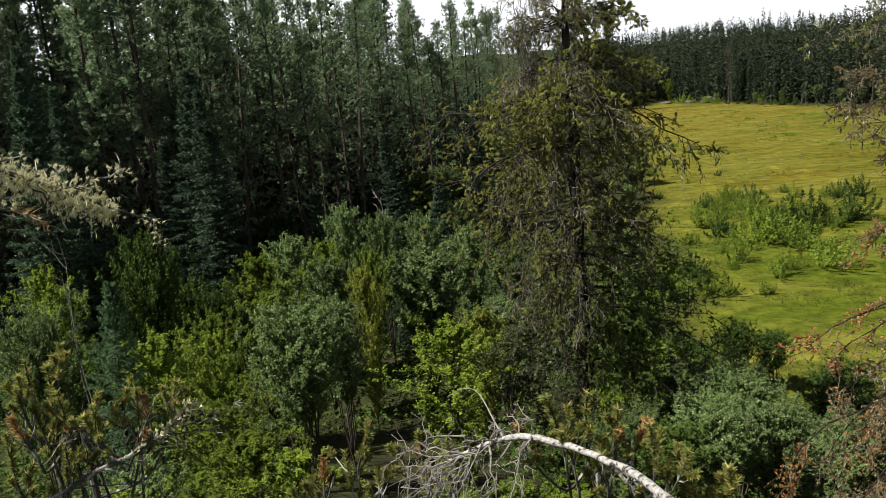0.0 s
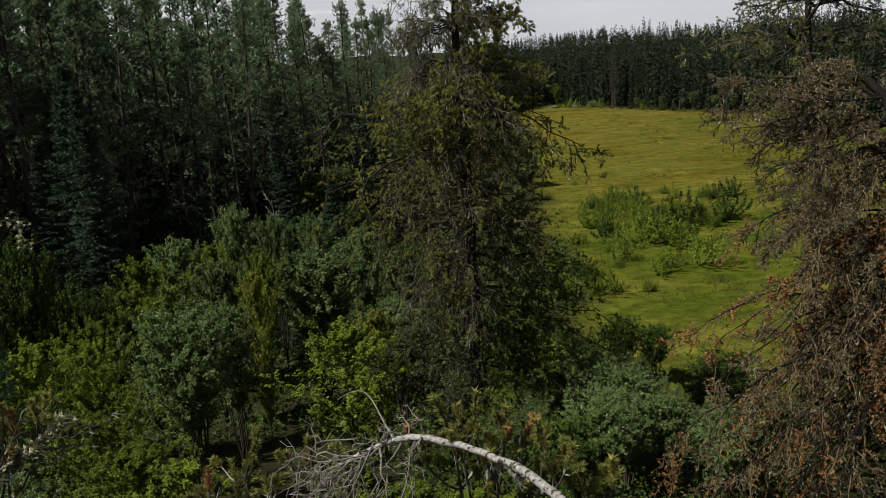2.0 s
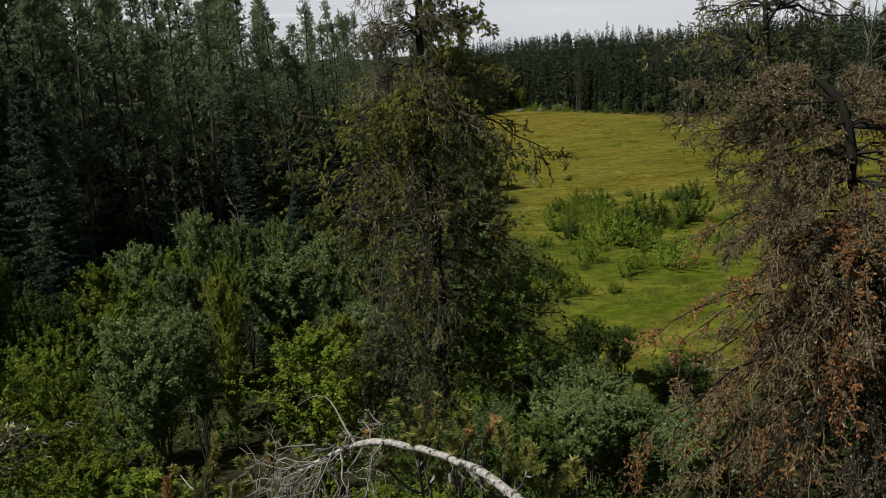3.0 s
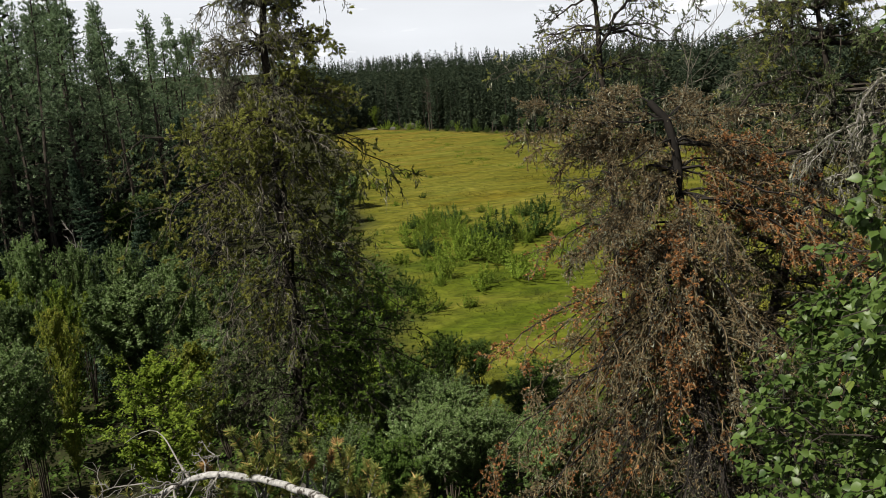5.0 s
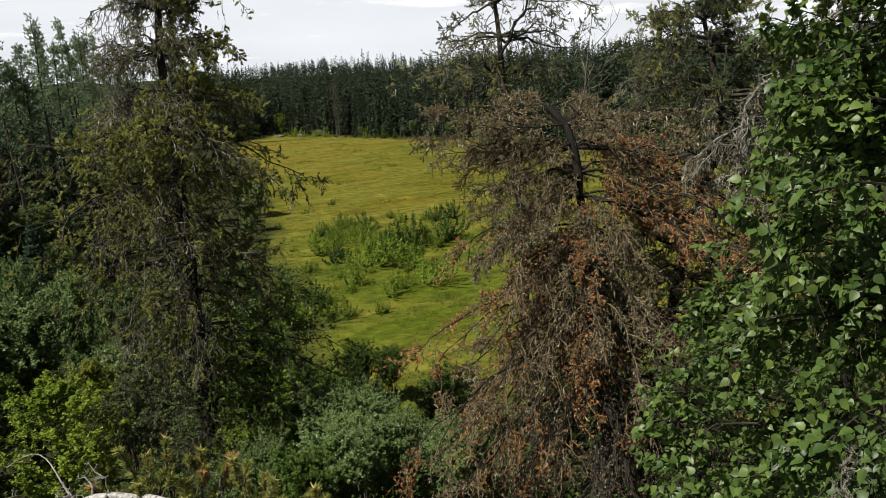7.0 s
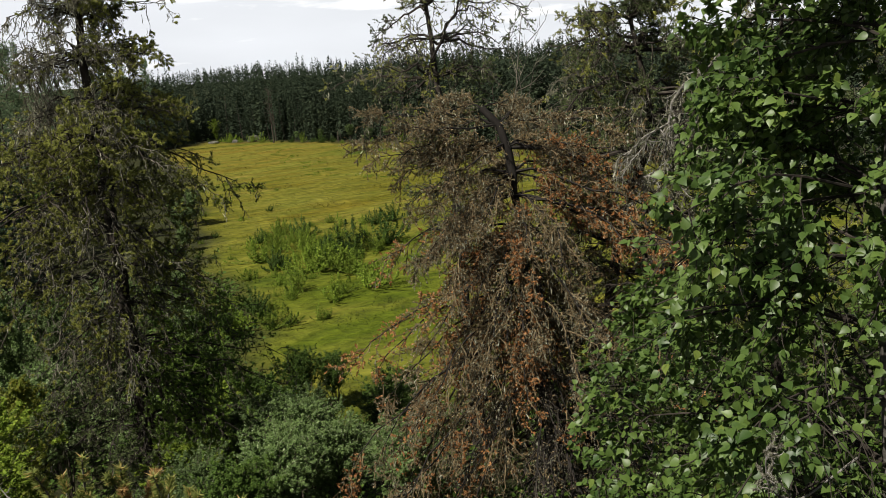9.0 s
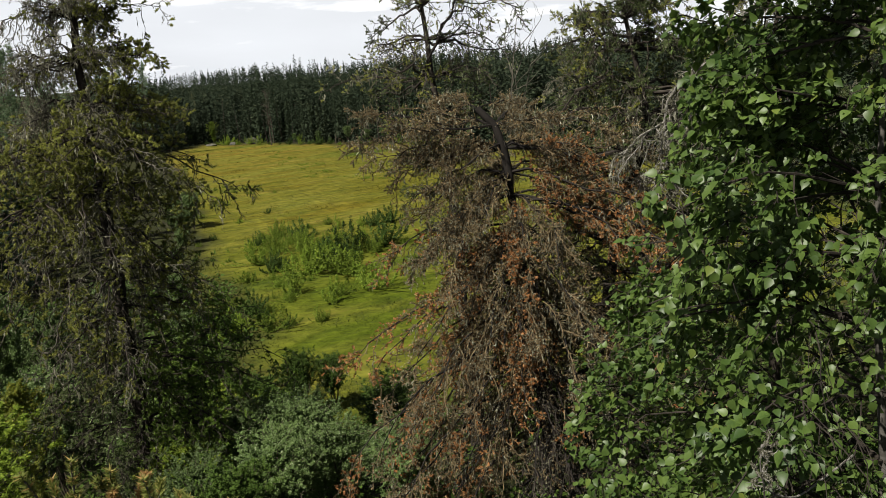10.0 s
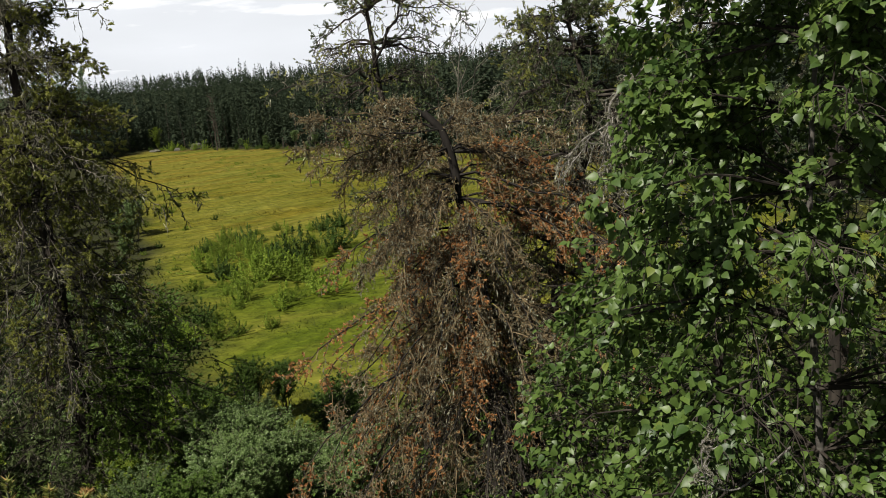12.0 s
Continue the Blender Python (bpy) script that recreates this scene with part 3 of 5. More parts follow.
# ---- broadleaf shrubs and saplings ----
def leafy(seed, tall, wide, leaves, size, mat, name, label, category, group, stems=1, dome=False):
    """A sapling on one stem, or a many-stemmed shrub: ascending branches, side twigs, and leaves along the outer twigs. dome: a round crown in place of a pointed one."""
    rng = np.random.default_rng(seed)
    root = empty(name, label, category, group)
    SIZES[root.name] = (tall, wide)
    K = 7
    s = np.linspace(0, 1, K)
    out = wide * (0.0 if stems == 1 else 0.24) * np.sqrt((np.arange(stems) + 0.3) / stems)
    turn = np.arange(stems) * 2.4 + rng.uniform(0, 6.28)
    tip = np.stack([np.cos(turn) * out, np.sin(turn) * out, tall * (1 - 0.55 * (out / (0.5 * wide)) ** 2) * rng.uniform(0.9, 1.0, stems)], -1)
    P = tip[:, None] * np.stack([s ** 0.7, s ** 0.7, s], -1)[None] + rng.normal(0, 0.012 * wide, (stems, K, 3)) * (s * (1 - s) * 4)[None, :, None]
    w, f = Geo(), Geo()
    tubes(w, P, taper(np.ones(stems), 0.008 * tall, K, 0.2), 5)
    # branches
    n = max(14, 64 // int(stems ** 0.5 + 0.5) if stems > 1 else 84)
    t = np.sort(rng.uniform(0.40 if dome else 0.12, 0.985, (stems, n)), 1)
    x = t * (K - 1)
    i = np.clip(x.astype(int), 0, K - 2)
    rows = np.arange(stems)[:, None]
    base = P[rows, i] + (P[rows, i + 1] - P[rows, i]) * (x - i)[..., None]
    own = wide * (0.5 if stems == 1 else 0.30)
    if dome:
        reach = own * np.sqrt(np.clip(1 - ((t - 0.62) / 0.40) ** 2, 0.05, 1))
    else:
        reach = own * (np.minimum(1, (1 - t) * 2.6) ** 0.8 + 0.05)
    reach = (reach * np.interp(t, [0, 0.40, 0.6], [0.7, 0.7, 1] if dome else [0.3, 0.5, 1]) * rng.uniform(0.6, 1.12, t.shape)).ravel()
    az = (np.arange(n)[None] * 2.4 + rng.normal(0, 0.5, t.shape) + rng.uniform(0, 6, (stems, 1))).ravel()
    d = unit(np.stack([np.cos(az), np.sin(az), rng.uniform(0.45, 1.17, az.shape)], -1))
    u = np.linspace(0, 1, 5)
    B = base.reshape(-1, 3)[:, None] + d[:, None] * (reach[:, None] * u)[..., None] * 1.345
    B[..., 2] += (0.12 * u ** 2) * reach[:, None]
    tubes(w, B, taper(reach, 0.0028 * tall, 5, 0.4), 3)
    tagged(part("wood", w, M_STEM, root), kind="stuff")
    T, _ = sprout(rng, B, 6, 0.22, 1.0, reach * 0.42, 45, 0.3, 0.1, 0.06, 4, 0.4)
    both = np.concatenate([T, B[:, 1:]])
    per = leaves // len(both) + 1
    C, A = along(rng, both, per, 0.15, 1.08)
    C = C + rng.normal(0, size * 0.55, C.shape)
    C = C[C[:, 2] > 0.03 * tall]
    ax = np.stack([C[:, 0], C[:, 1], np.zeros(len(C))], -1) / wide
    put = leaf_chips if leaves > 5000 else leaf_cards
    put(f, rng, C, np.array([0, 0, 0.85]) + ax * 0.6 + rng.normal(0, 0.5, C.shape), size)
    # leaves of the shaded inside
    C, _ = along(rng, B, 9 if leaves < 6000 else 18, 0.0, 0.6)
    leaf_cards(f, rng, C, rng.normal(0, 1, C.shape) + np.array([0, 0, 0.5]), size * 2.4)
    part("crown", f, mat, root)
    return root


GREEN_SLOPE = "saplings on the slope"
birches = [leafy(71 + k, 4.0, 2.25, 22000, 0.034, M_BIRCH, "birch_sapling", "bright green leafy birch sapling on the slope", "sapling", GREEN_SLOPE) for k in range(3)]
willows = [leafy(81 + k, 4.0, 3.0, 30000, 0.036, M_WILLOW, "willow_shrub", "broad grey-green willow shrub on the slope", "shrub", "willows on the slope", 9, True) for k in range(3)]
alders = [leafy(91 + k, 3.0, 2.5, 19000, 0.037, M_ALDER, "alder_shrub", "deep green alder shrub with dense leaves", "shrub", "alders on the slope", 7, True) for k in range(2)]
yellows = [leafy(96, 3.4, 1.6, 9500, 0.038, M_YELLOW, "yellow_sapling", "birch sapling turning yellow among green shrubs", "sapling", GREEN_SLOPE)]
fills = [leafy(88 + k, 4.0, 3.2, 5600, 0.082, m, "willow_shrub", l, "shrub", "shrubs at the foot of the forest", 6, True)
         for k, (m, l) in enumerate(((M_WILLOW, "grey-green leafy willow at the foot of the forest"), (M_ALDER, "green leafy alder at the foot of the forest")))]
larches = [spruce_tree(98, 4.6, 1.4, "soft blue-green young larch among the shrubs", M_LARCH, "sapling", "", 320, 18)]


def spiry(seed, mat, name, label, spires, tall, spread):
    """A thicket of young upright shoots, each a ragged leafy spire."""
    rng = np.random.default_rng(seed)
    root = empty(name, label, "shrub", "shrubs on the meadow")
    w, f = Geo(), Geo()
    foot = rng.normal(0, spread, (spires, 3)) * np.array([1, 1, 0])
    h = tall * rng.uniform(0.4, 1.1, spires) * np.exp(-(foot ** 2).sum(-1) / (8 * spread * spread))
    lean = rng.normal(0, 0.14, (spires, 3)) * np.array([1, 1, 0]) * h[:, None] + foot * 0.15
    u = np.linspace(0, 1, 4)
    P = foot[:, None] * (0.05 + 0.95 * np.minimum(1, u * 2))[None, :, None] + lean[:, None] * (u ** 1.5)[None, :, None]
    P[..., 2] += h[:, None] * u
    tubes(w, P, taper(h, 0.006, 4, 0.3), 3)
    tagged(part("wood", w, M_STEM, root), kind="stuff")
    m = 120
    t = rng.random((spires, m)) ** 0.8
    i = np.clip((t * 3).astype(int), 0, 2)
    rows = np.arange(spires)[:, None]
    C = P[rows, i] + (P[rows, i + 1] - P[rows, i]) * (t * 3 - i)[..., None]
    rad = (0.30 * (1.05 - t) * h[:, None] * rng.uniform(0.1, 1, (spires, m)))[..., None]
    a = rng.uniform(0, 6.28, (spires, m))
    out = np.stack([np.cos(a), np.sin(a), 0.5 + 0 * a], -1)
    leaf_chips(f, rng, (C + out * rad).reshape(-1, 3), out.reshape(-1, 3) + rng.normal(0, 0.5, (spires * m, 3)) + np.array([0, 0, 0.4]), 0.075)
    part("crown", f, mat, root)
    return root


meadow_shrubs = [spiry(101 + k, m, "meadow_shrub", l, n, 1.95, w)
                 for k, (m, l, n, w) in enumerate(((M_MEADOWSHRUB, "dense fresh green willow thicket on the meadow", 38, 0.66), (M_ALDER, "small deep green willow clump on the meadow", 24, 0.42),
                                                   (M_MEADOWSHRUB, "light green feathery young shrub on the meadow", 12, 0.5), (M_MEADOWSHRUB, "loose light green shoots on the meadow", 28, 0.8)))]


far_birches = [leafy(171 + k, 4.0, 2.3, 15000, 0.043, M_BIRCH, "birch_sapling", "bright green leafy birch sapling on the slope", "sapling", GREEN_SLOPE) for k in range(2)]
far_willows = [leafy(181 + k, 4.0, 2.7, 19000, 0.045, M_WILLOW, "willow_shrub", "broad grey-green willow shrub on the slope", "shrub", "willows on the slope", 8, True) for k in range(2)]


def by_distance(near, far, rng, spots):
    """Finely leaved plants close by, coarser ones further down the slope."""
    set_out(near, rng, [p for p in spots if p[1] < 16.3])
    set_out(far, rng, [p for p in spots if p[1] >= 16.3])


by_distance(birches, far_birches, np.random.default_rng(111), [
    (-4.9, 21.0, 6.4, 2.7), (-2.5, 23.5, 5.7, 1.6), (-4.5, 11.5, 7.6, 1.8), (-4.0, 12.5, 7.1, 1.3), (-3.0, 10.0, 7.4, 1.3), (0.0, 14.0, 6.4, 2.5),
    (-3.1, 9.0, 7.3, 1.4), (-2.2, 7.8, 7.4, 1.4), (-2.4, 6.6, 7.6, 0.9), (-1.8, 7.5, 7.3, 1.2), (3.6, 14.5, 5.1, 1.9), (2.6, 12.5, 5.4, 1.6),
    (-5.2, 16.2, 6.6, 1.8), (-10.5, 20.5, 6.6, 2.2), (-3.9, 26.7, 5.4, 2.0), (-0.2, 6.5, 7.4, 1.1), (0.5, 6.7, 7.2, 1.1), (-2.9, 5.8, 7.9, 1.1), (1.3, 8.4, 6.0, 1.3), (4.6, 16.4, 4.6, 2.0)])
by_distance(willows, far_willows, np.random.default_rng(112), [
    (-3.9, 24.0, 5.7, 2.4), (-0.7, 24.5, 5.6, 3.6), (0.7, 30.0, 4.6, 2.6), (-3.0, 14.7, 6.8, 2.7), (-2.6, 18.0, 6.0, 1.8), (-3.0, 6.8, 7.6, 1.4), (-6.1, 11.0, 8.1, 1.5), (4.1, 13.0, 5.6, 1.9),
    (4.6, 12.0, 5.8, 1.9), (4.5, 10.5, 5.9, 1.6), (3.5, 10.2, 6.2, 1.6), (1.6, 21.5, 4.6, 2.6), (3.4, 19.5, 4.0, 2.6), (-5.2, 27.5, 5.6, 2.6), (-12.4, 24.0, 5.4, 2.8),
    (5.8, 15.4, 4.4, 2.2), (6.0, 11.5, 5.0, 2.0), (4.9, 13.6, 5.0, 2.2), (4.2, 31.0, 4.4, 3.0), (2.3, 9.7, 6.3, 1.6), (5.4, 9.6, 5.9, 1.6),
    (-3.6, 29.5, 6.2, 2.2), (-2.2, 29.0, 5.9, 2.0), (-0.6, 28.8, 5.8, 2.2), (0.8, 27.5, 5.4, 2.2), (2.2, 26.5, 4.8, 2.2)])
set_out(alders, np.random.default_rng(113), [
    (-7.7, 19.0, 7.5, 2.4), (-7.1, 21.0, 5.9, 2.5), (-5.9, 20.0, 5.9, 1.6), (4.9, 17.0, 4.5, 2.2), (8.9, 23.5, 2.4, 1.8), (10.1, 23.5, 2.0, 1.8), (2.6, 9.0, 6.4, 1.4),
    (7.2, 22.6, 2.3, 2.2), (-6.6, 13.0, 6.8, 2.2), (2.9, 15.8, 4.4, 2.2), (6.2, 18.6, 3.2, 2.2), (4.8, 21.0, 2.8, 2.2), (7.4, 14.0, 4.4, 2.2), (9.0, 17.0, 3.6, 2.4), (1.6, 10.4, 5.5, 1.8)])
set_out(yellows, np.random.default_rng(114), [(-2.3, 21.5, 5.7, 1.2), (0.7, 17.5, 5.5, 1.4), (11.6, 64.0, 5.2, 2.4)])
set_out(larches, np.random.default_rng(115), [(-4.4, 9.5, 8.7, 1.7)])


def shrub_fill():
    """Lower growth that fills the forest foot and the meadow's bushy side."""
    rng = np.random.default_rng(116)
    w, a = [], []
    for _ in range(70):
        az = radians(rng.uniform(-34, 9))
        far = float(meadow_reach(math.degrees(az)))
        r = far + rng.uniform(-7, 5)
        w.append((r * math.sin(az), r * math.cos(az), rng.uniform(0.45, 0.8) + 0.35 * (r > far)))
    for _ in range(18):
        y = rng.uniform(24, 75)
        x = float(meadow_left(y)) - abs(rng.normal(0, 2.6)) + 0.4
        a.append((x, y, rng.uniform(0.3, 0.75)))
    for _ in range(16):
        y = rng.uniform(13, 22)
        x = rng.uniform(-0.62, 0.75) * y
        if not -3.4 < x < 0.6:
            a.append((x, y, rng.uniform(0.25, 0.5)))
    return w, a


fill_w, fill_a = shrub_fill()
set_out(fills, np.random.default_rng(117), fill_w)
set_out(fills[::-1], np.random.default_rng(118), fill_a)


def meadow_spots():
    rng = np.random.default_rng(119)
    s = [(11.9, 37.0, 0.75), (11.5, 33.7, 0.7), (12.5, 33.8, 0.4), (13.8, 33.4, 0.42), (14.8, 38.8, 0.9), (17.4, 42.4, 1.1), (15.7, 35.7, 0.8), (19.0, 40.4, 1.2),
         (24.6, 54.1, 0.6), (27.0, 52.8, 0.7), (24.2, 45.9, 1.3), (18.2, 37.0, 1.1), (19.0, 43.2, 1.0), (21.3, 45.5, 1.3), (19.4, 48.1, 0.8)]
    for _ in range(64):
        y = rng.normal(45, 6)
        x = 0.42 * y + rng.normal(0, 3.4)
        s.append((x, y, rng.choice([0.25, 0.35, 0.5, 0.8]) * rng.uniform(0.8, 1.15)))
    for az in np.arange(16, 34, 0.7):
        r = float(meadow_reach(az)) - rng.uniform(0, 2.5)
        s.append((r * math.sin(radians(az)), r * math.cos(radians(az)), rng.choice([0.35, 0.5, 0.7, 1.0])))
    for _ in range(40):
        y = rng.uniform(34, 90)
        s.append((float(meadow_left(y)) + abs(rng.normal(0, 4)), y, rng.uniform(0.12, 0.35)))
    return s


set_out(meadow_shrubs, np.random.default_rng(120), meadow_spots())


def build_undergrowth():
    """Low leafy growth over the slope and the forest foot."""
    rng = np.random.default_rng(125)
    n = 15000
    az = np.radians(rng.uniform(-40, 66, n))
    r = 3.5 + 44 * rng.random(n) ** 0.9
    r[:2600] = rng.uniform(3.2, 10, 2600)
    x, y = r * np.sin(az), r * np.cos(az)
    keep = (meadow_mask(x, y) < 0.3) & ~((x > -4.5) & (x < 0.9) & (y > 7.9) & (y < 21))
    x, y, r = x[keep], y[keep], r[keep]
    c = np.stack([x, y, height(x, y)], -1)
    C = np.repeat(c, 8, 0)
    C = C + rng.normal(size=C.shape) * np.array([0.22, 0.22, 0]) + np.array([0, 0, 1.0]) * (rng.random(len(C)) ** 1.5 * 0.55)[:, None]
    g = Geo()
    leaf_cards(g, rng, C, rng.normal(0, 0.5, C.shape) + np.array([0, 0, 0.8]), np.repeat(0.05 + 0.0035 * r, 8))
    tagged(part("undergrowth", g, M_ALDER), "low green leafy undergrowth covering the slope", "undergrowth", kind="stuff")


build_undergrowth()


def build_creek_sedge():
    """Dark rushes along the small creek that winds down the meadow."""
    rng = np.random.default_rng(127)
    way = np.array([(46.0, 128.0), (44.5, 116.0), (41.0, 106.0), (41.5, 97.0), (38.5, 90.0), (37.5, 84.0), (41.0, 78.0), (39.0, 72.0)])
    u = rng.uniform(0, 7, 150)
    i = u.astype(int)
    xy = way[i] + (way[i + 1] - way[i]) * (u - i)[:, None] + rng.normal(0, 0.25, (150, 2)) + np.stack([np.sin(u * 5) * 1.6, np.cos(u * 4)], -1)
    base = np.stack([xy[:, 0], xy[:, 1], height(xy[:, 0], xy[:, 1])], -1)
    C = np.repeat(base, 6, 0) + rng.normal(0, 0.2, (900, 3)) * np.array([1.4, 0.7, 0])
    g = Geo()
    needles(g, rng, C, np.tile([[0, 0, 1.0]], (900, 1)), 0.05, 0.14, 0.08, 2, 0, 0.5)
    tagged(part("creek_rushes", g, M_MEADOWSHRUB), "dark green rushes along a winding meadow creek", "rushes", kind="stuff")


build_creek_sedge()


# ---- old pines close to the lookout ----
def curve(points, K):
    """K smooth points along a broken line."""
    p = np.asarray(points, float)
    d = np.concatenate([[0], np.cumsum(np.linalg.norm(np.diff(p, axis=0), axis=1))])
    u = np.linspace(0, d[-1], K)
    q = np.stack([np.interp(u, d, p[:, k]) for k in range(3)], -1)
    for _ in range(2):
        q[1:-1] = q[1:-1] * 0.5 + (q[:-2] + q[2:]) * 0.25
    return q


def old_pine(seed, name, label, group, trunk, r0, limbs, zs, reaches, lifts, droops, style, bark_mat, wiggle=0.07, subs=9, twigs=5, curl=0.0, spray=(0.11, 0.065, 0.017, 9), twig_r=0.0052, extra=(), blunt=0.14, clear=None, thin=1.0, spurs=False):
    """A gnarled pine: trunk, and limbs that carry twigs, needles and lichen. style(z, azimuth, rng) gives needle material, share of needled
    twigs, twig material and lichen tufts for a limb."""
    rng = np.random.default_rng(seed)
    root = empty(name, label, "tree", group)
    base = np.asarray(trunk[0], float)
    root.matrix_basis = Matrix.Translation(Vector(base))
    P = curve(np.asarray(trunk) - base, 18)
    P[1:-1] += rng.normal(0, 0.02, P[1:-1].shape)
    g = Geo()
    s = np.linspace(0, 1, 18)
    R = r0 * (1 - (1 - blunt) * s) * (1 + 0.5 * np.exp(-s * 14))
    R = R * (1 + rng.normal(0, 0.16 if spurs else 0.09, 18))
    tubes(g, P[None], R[None], 9)
    dead, L = sprout(rng, P[None], 26 if spurs else 60, 0.12, 0.98, 0.16 if spurs else 0.5, 80, 0.0, 0.3, 0.1, 4, 0.1)
    tubes(g, dead, taper(L, 0.012, 4), 3)
    part("trunk", g, bark_mat, root, smooth=True)
    golden = rng.uniform(0, 6.28)
    for k in range(limbs + len(extra)):
        z = zs[0] + (zs[-1] - zs[0]) * (k + rng.random()) / limbs
        az = golden + k * 2.4 + rng.normal(0, 0.35)
        i = int(np.argmin(np.abs(P[:, 2] + base[2] - z)))
        reach = float(np.interp(z, zs, reaches)) * rng.uniform(0.65, 1.15)
        lift = float(np.interp(z, zs, lifts)) + rng.normal(0, 0.12)
        droop = float(np.interp(z, zs, droops))
        made = None
        if k >= limbs:
            z, az, reach, lift, droop, made = extra[k - limbs]
            az = radians(az)
            i = int(np.argmin(np.abs(P[:, 2] + base[2] - z)))
        if clear and k < limbs and z > clear[1] and math.cos(az - radians(clear[0])) > 0.78:
            continue
        K = 9
        u = np.linspace(0, 1, K)
        d = unit(np.array([math.cos(az), math.sin(az), lift]))
        Q = P[i] + d * (reach * u)[:, None]
        Q[:, 2] += (-droop * u ** 2 + curl * u ** 3) * reach
        Q += np.cumsum(rng.normal(size=Q.shape) * (wiggle * reach / 2) * (u > 0)[:, None], axis=0)
        Q = Q[None]
        mat, share, twig_mat, tufts = made or style(z, az, rng)
        w = Geo()
        tubes(w, Q, taper([reach], (0.010 + 0.012 * reach) * thin, K, 0.22), 5)
        if spurs:
            S, L1 = sprout(rng, Q, subs, 0.1, 1.0, reach * 0.34, 32, -0.03, droop * 0.5, 0.05, 6, 0.45)
            T, L2 = sprout(rng, S, twigs, 0.08, 1.0, np.full(len(S), 0.085), 52, 0.15, 0.15, 0.12, 3, 0.2)
        else:
            S, L1 = sprout(rng, Q, subs, 0.18, 1.0, reach * 0.44, 48, 0.05, droop, 0.09, 6, 0.45)
            T, L2 = sprout(rng, S, twigs, 0.2, 1.0, np.clip(L1 * 0.36, 0.09, 0.3), 48, 0.15, droop * 0.3, 0.13, 4, 0.3)
        tubes(w, S, taper(L1, 0.0085, 6, 0.4), 3, 1)
        tubes(w, T, taper(L2, twig_r, T.shape[1], 0.5), 3, 1)
        limb = part("limb", w, [bark_mat, twig_mat], root)
        f = Geo()
        mats = [M_LICHEN]
        if tufts:
            C, _ = along(rng, np.concatenate([S[:, ::5], S[:, ::5]]), max(1, tufts // (2 * len(S))), 0.0, 1.0)
            strands(f, rng, C, 0.08, 0.009)
            C, A = along(rng, T, 2 if tufts >= 60 else 1, 0.1, 1.0)
            needles(f, rng, C, A, 0.07, 0.022, 0.013, 3 if spurs else 6, 0, 1.6)
        if mat is not None and share > 0:
            mats = [M_LICHEN, mat]
            pick = T[rng.random(len(T)) < share]
            if len(pick):
                C, A = along(rng, pick, 2 if spurs else 4, 0.15, 1.05)
                fat = 1.5 if mat is M_RED else 1.0
                needles(f, rng, C, unit(A + np.array([0, 0, 0.25])), spray[0], spray[1] * fat, spray[2] * fat, spray[3], 1)
        if f.v:
            part("foliage", f, mats, limb)
    return root


def live_style(z, az, rng):
    right = math.cos(az) > 0.1
    if z < 7.4 and right:
        return M_LUSH, 1.0, M_BARK, 8
    if z < 7.2:
        return M_PINE, 0.55, M_DARKBARK_SHADE, 6
    if z < 9.7 and rng.random() < 0.45:
        return M_OLIVE, 0.3, M_GREYTWIG, 60
    if z > 10.4 and not right:
        return M_OLIVE, rng.uniform(0.0, 0.25), M_GREYTWIG, 90
    if z > 11.3:
        return M_OLIVE, rng.uniform(0.6, 0.9), M_GREYTWIG, 60
    return M_OLIVE, rng.uniform(0.8, 1.0), M_BARK, 24


def dead_style(z, az, rng):
    right, left = math.cos(az) > 0.3, math.cos(az) < 0.2
    rusty = 0.16
    if (7.3 < z < 8.8 and left) or (8.6 < z < 9.5 and right) or (z < 6.0 and left):
        rusty = 0.45
    if z > 9.8:
        rusty = 0.05
    r = rng.random()
    # low limbs off the left side: shade put into the twig colour by dark bark
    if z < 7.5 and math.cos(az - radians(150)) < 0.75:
        return M_BROWN, 0.3, M_DARKBARK_SHADE, 24
    if r < rusty:
        return M_RED, rng.uniform(0.4, 0.75), M_BROWNTWIG, 30
    if r < 0.75:
        return M_BROWN, rng.uniform(0.5, 0.9), M_BROWNTWIG, 60
    return M_BROWN, 0.5, M_BROWNTWIG, 110


def sparse_style(z, az, rng):
    return (M_OLIVE if rng.random() < 0.4 else M_PINE), rng.uniform(0.6, 0.9), M_BARK, 24


def hillside_style(z, az, rng):
    if rng.random() < 0.18:
        return M_OLIVE, 0.2, M_GREYTWIG, 110
    return (M_PINE if rng.random() < 0.7 else M_OLIVE), rng.uniform(0.7, 1.0), M_BARK, 30


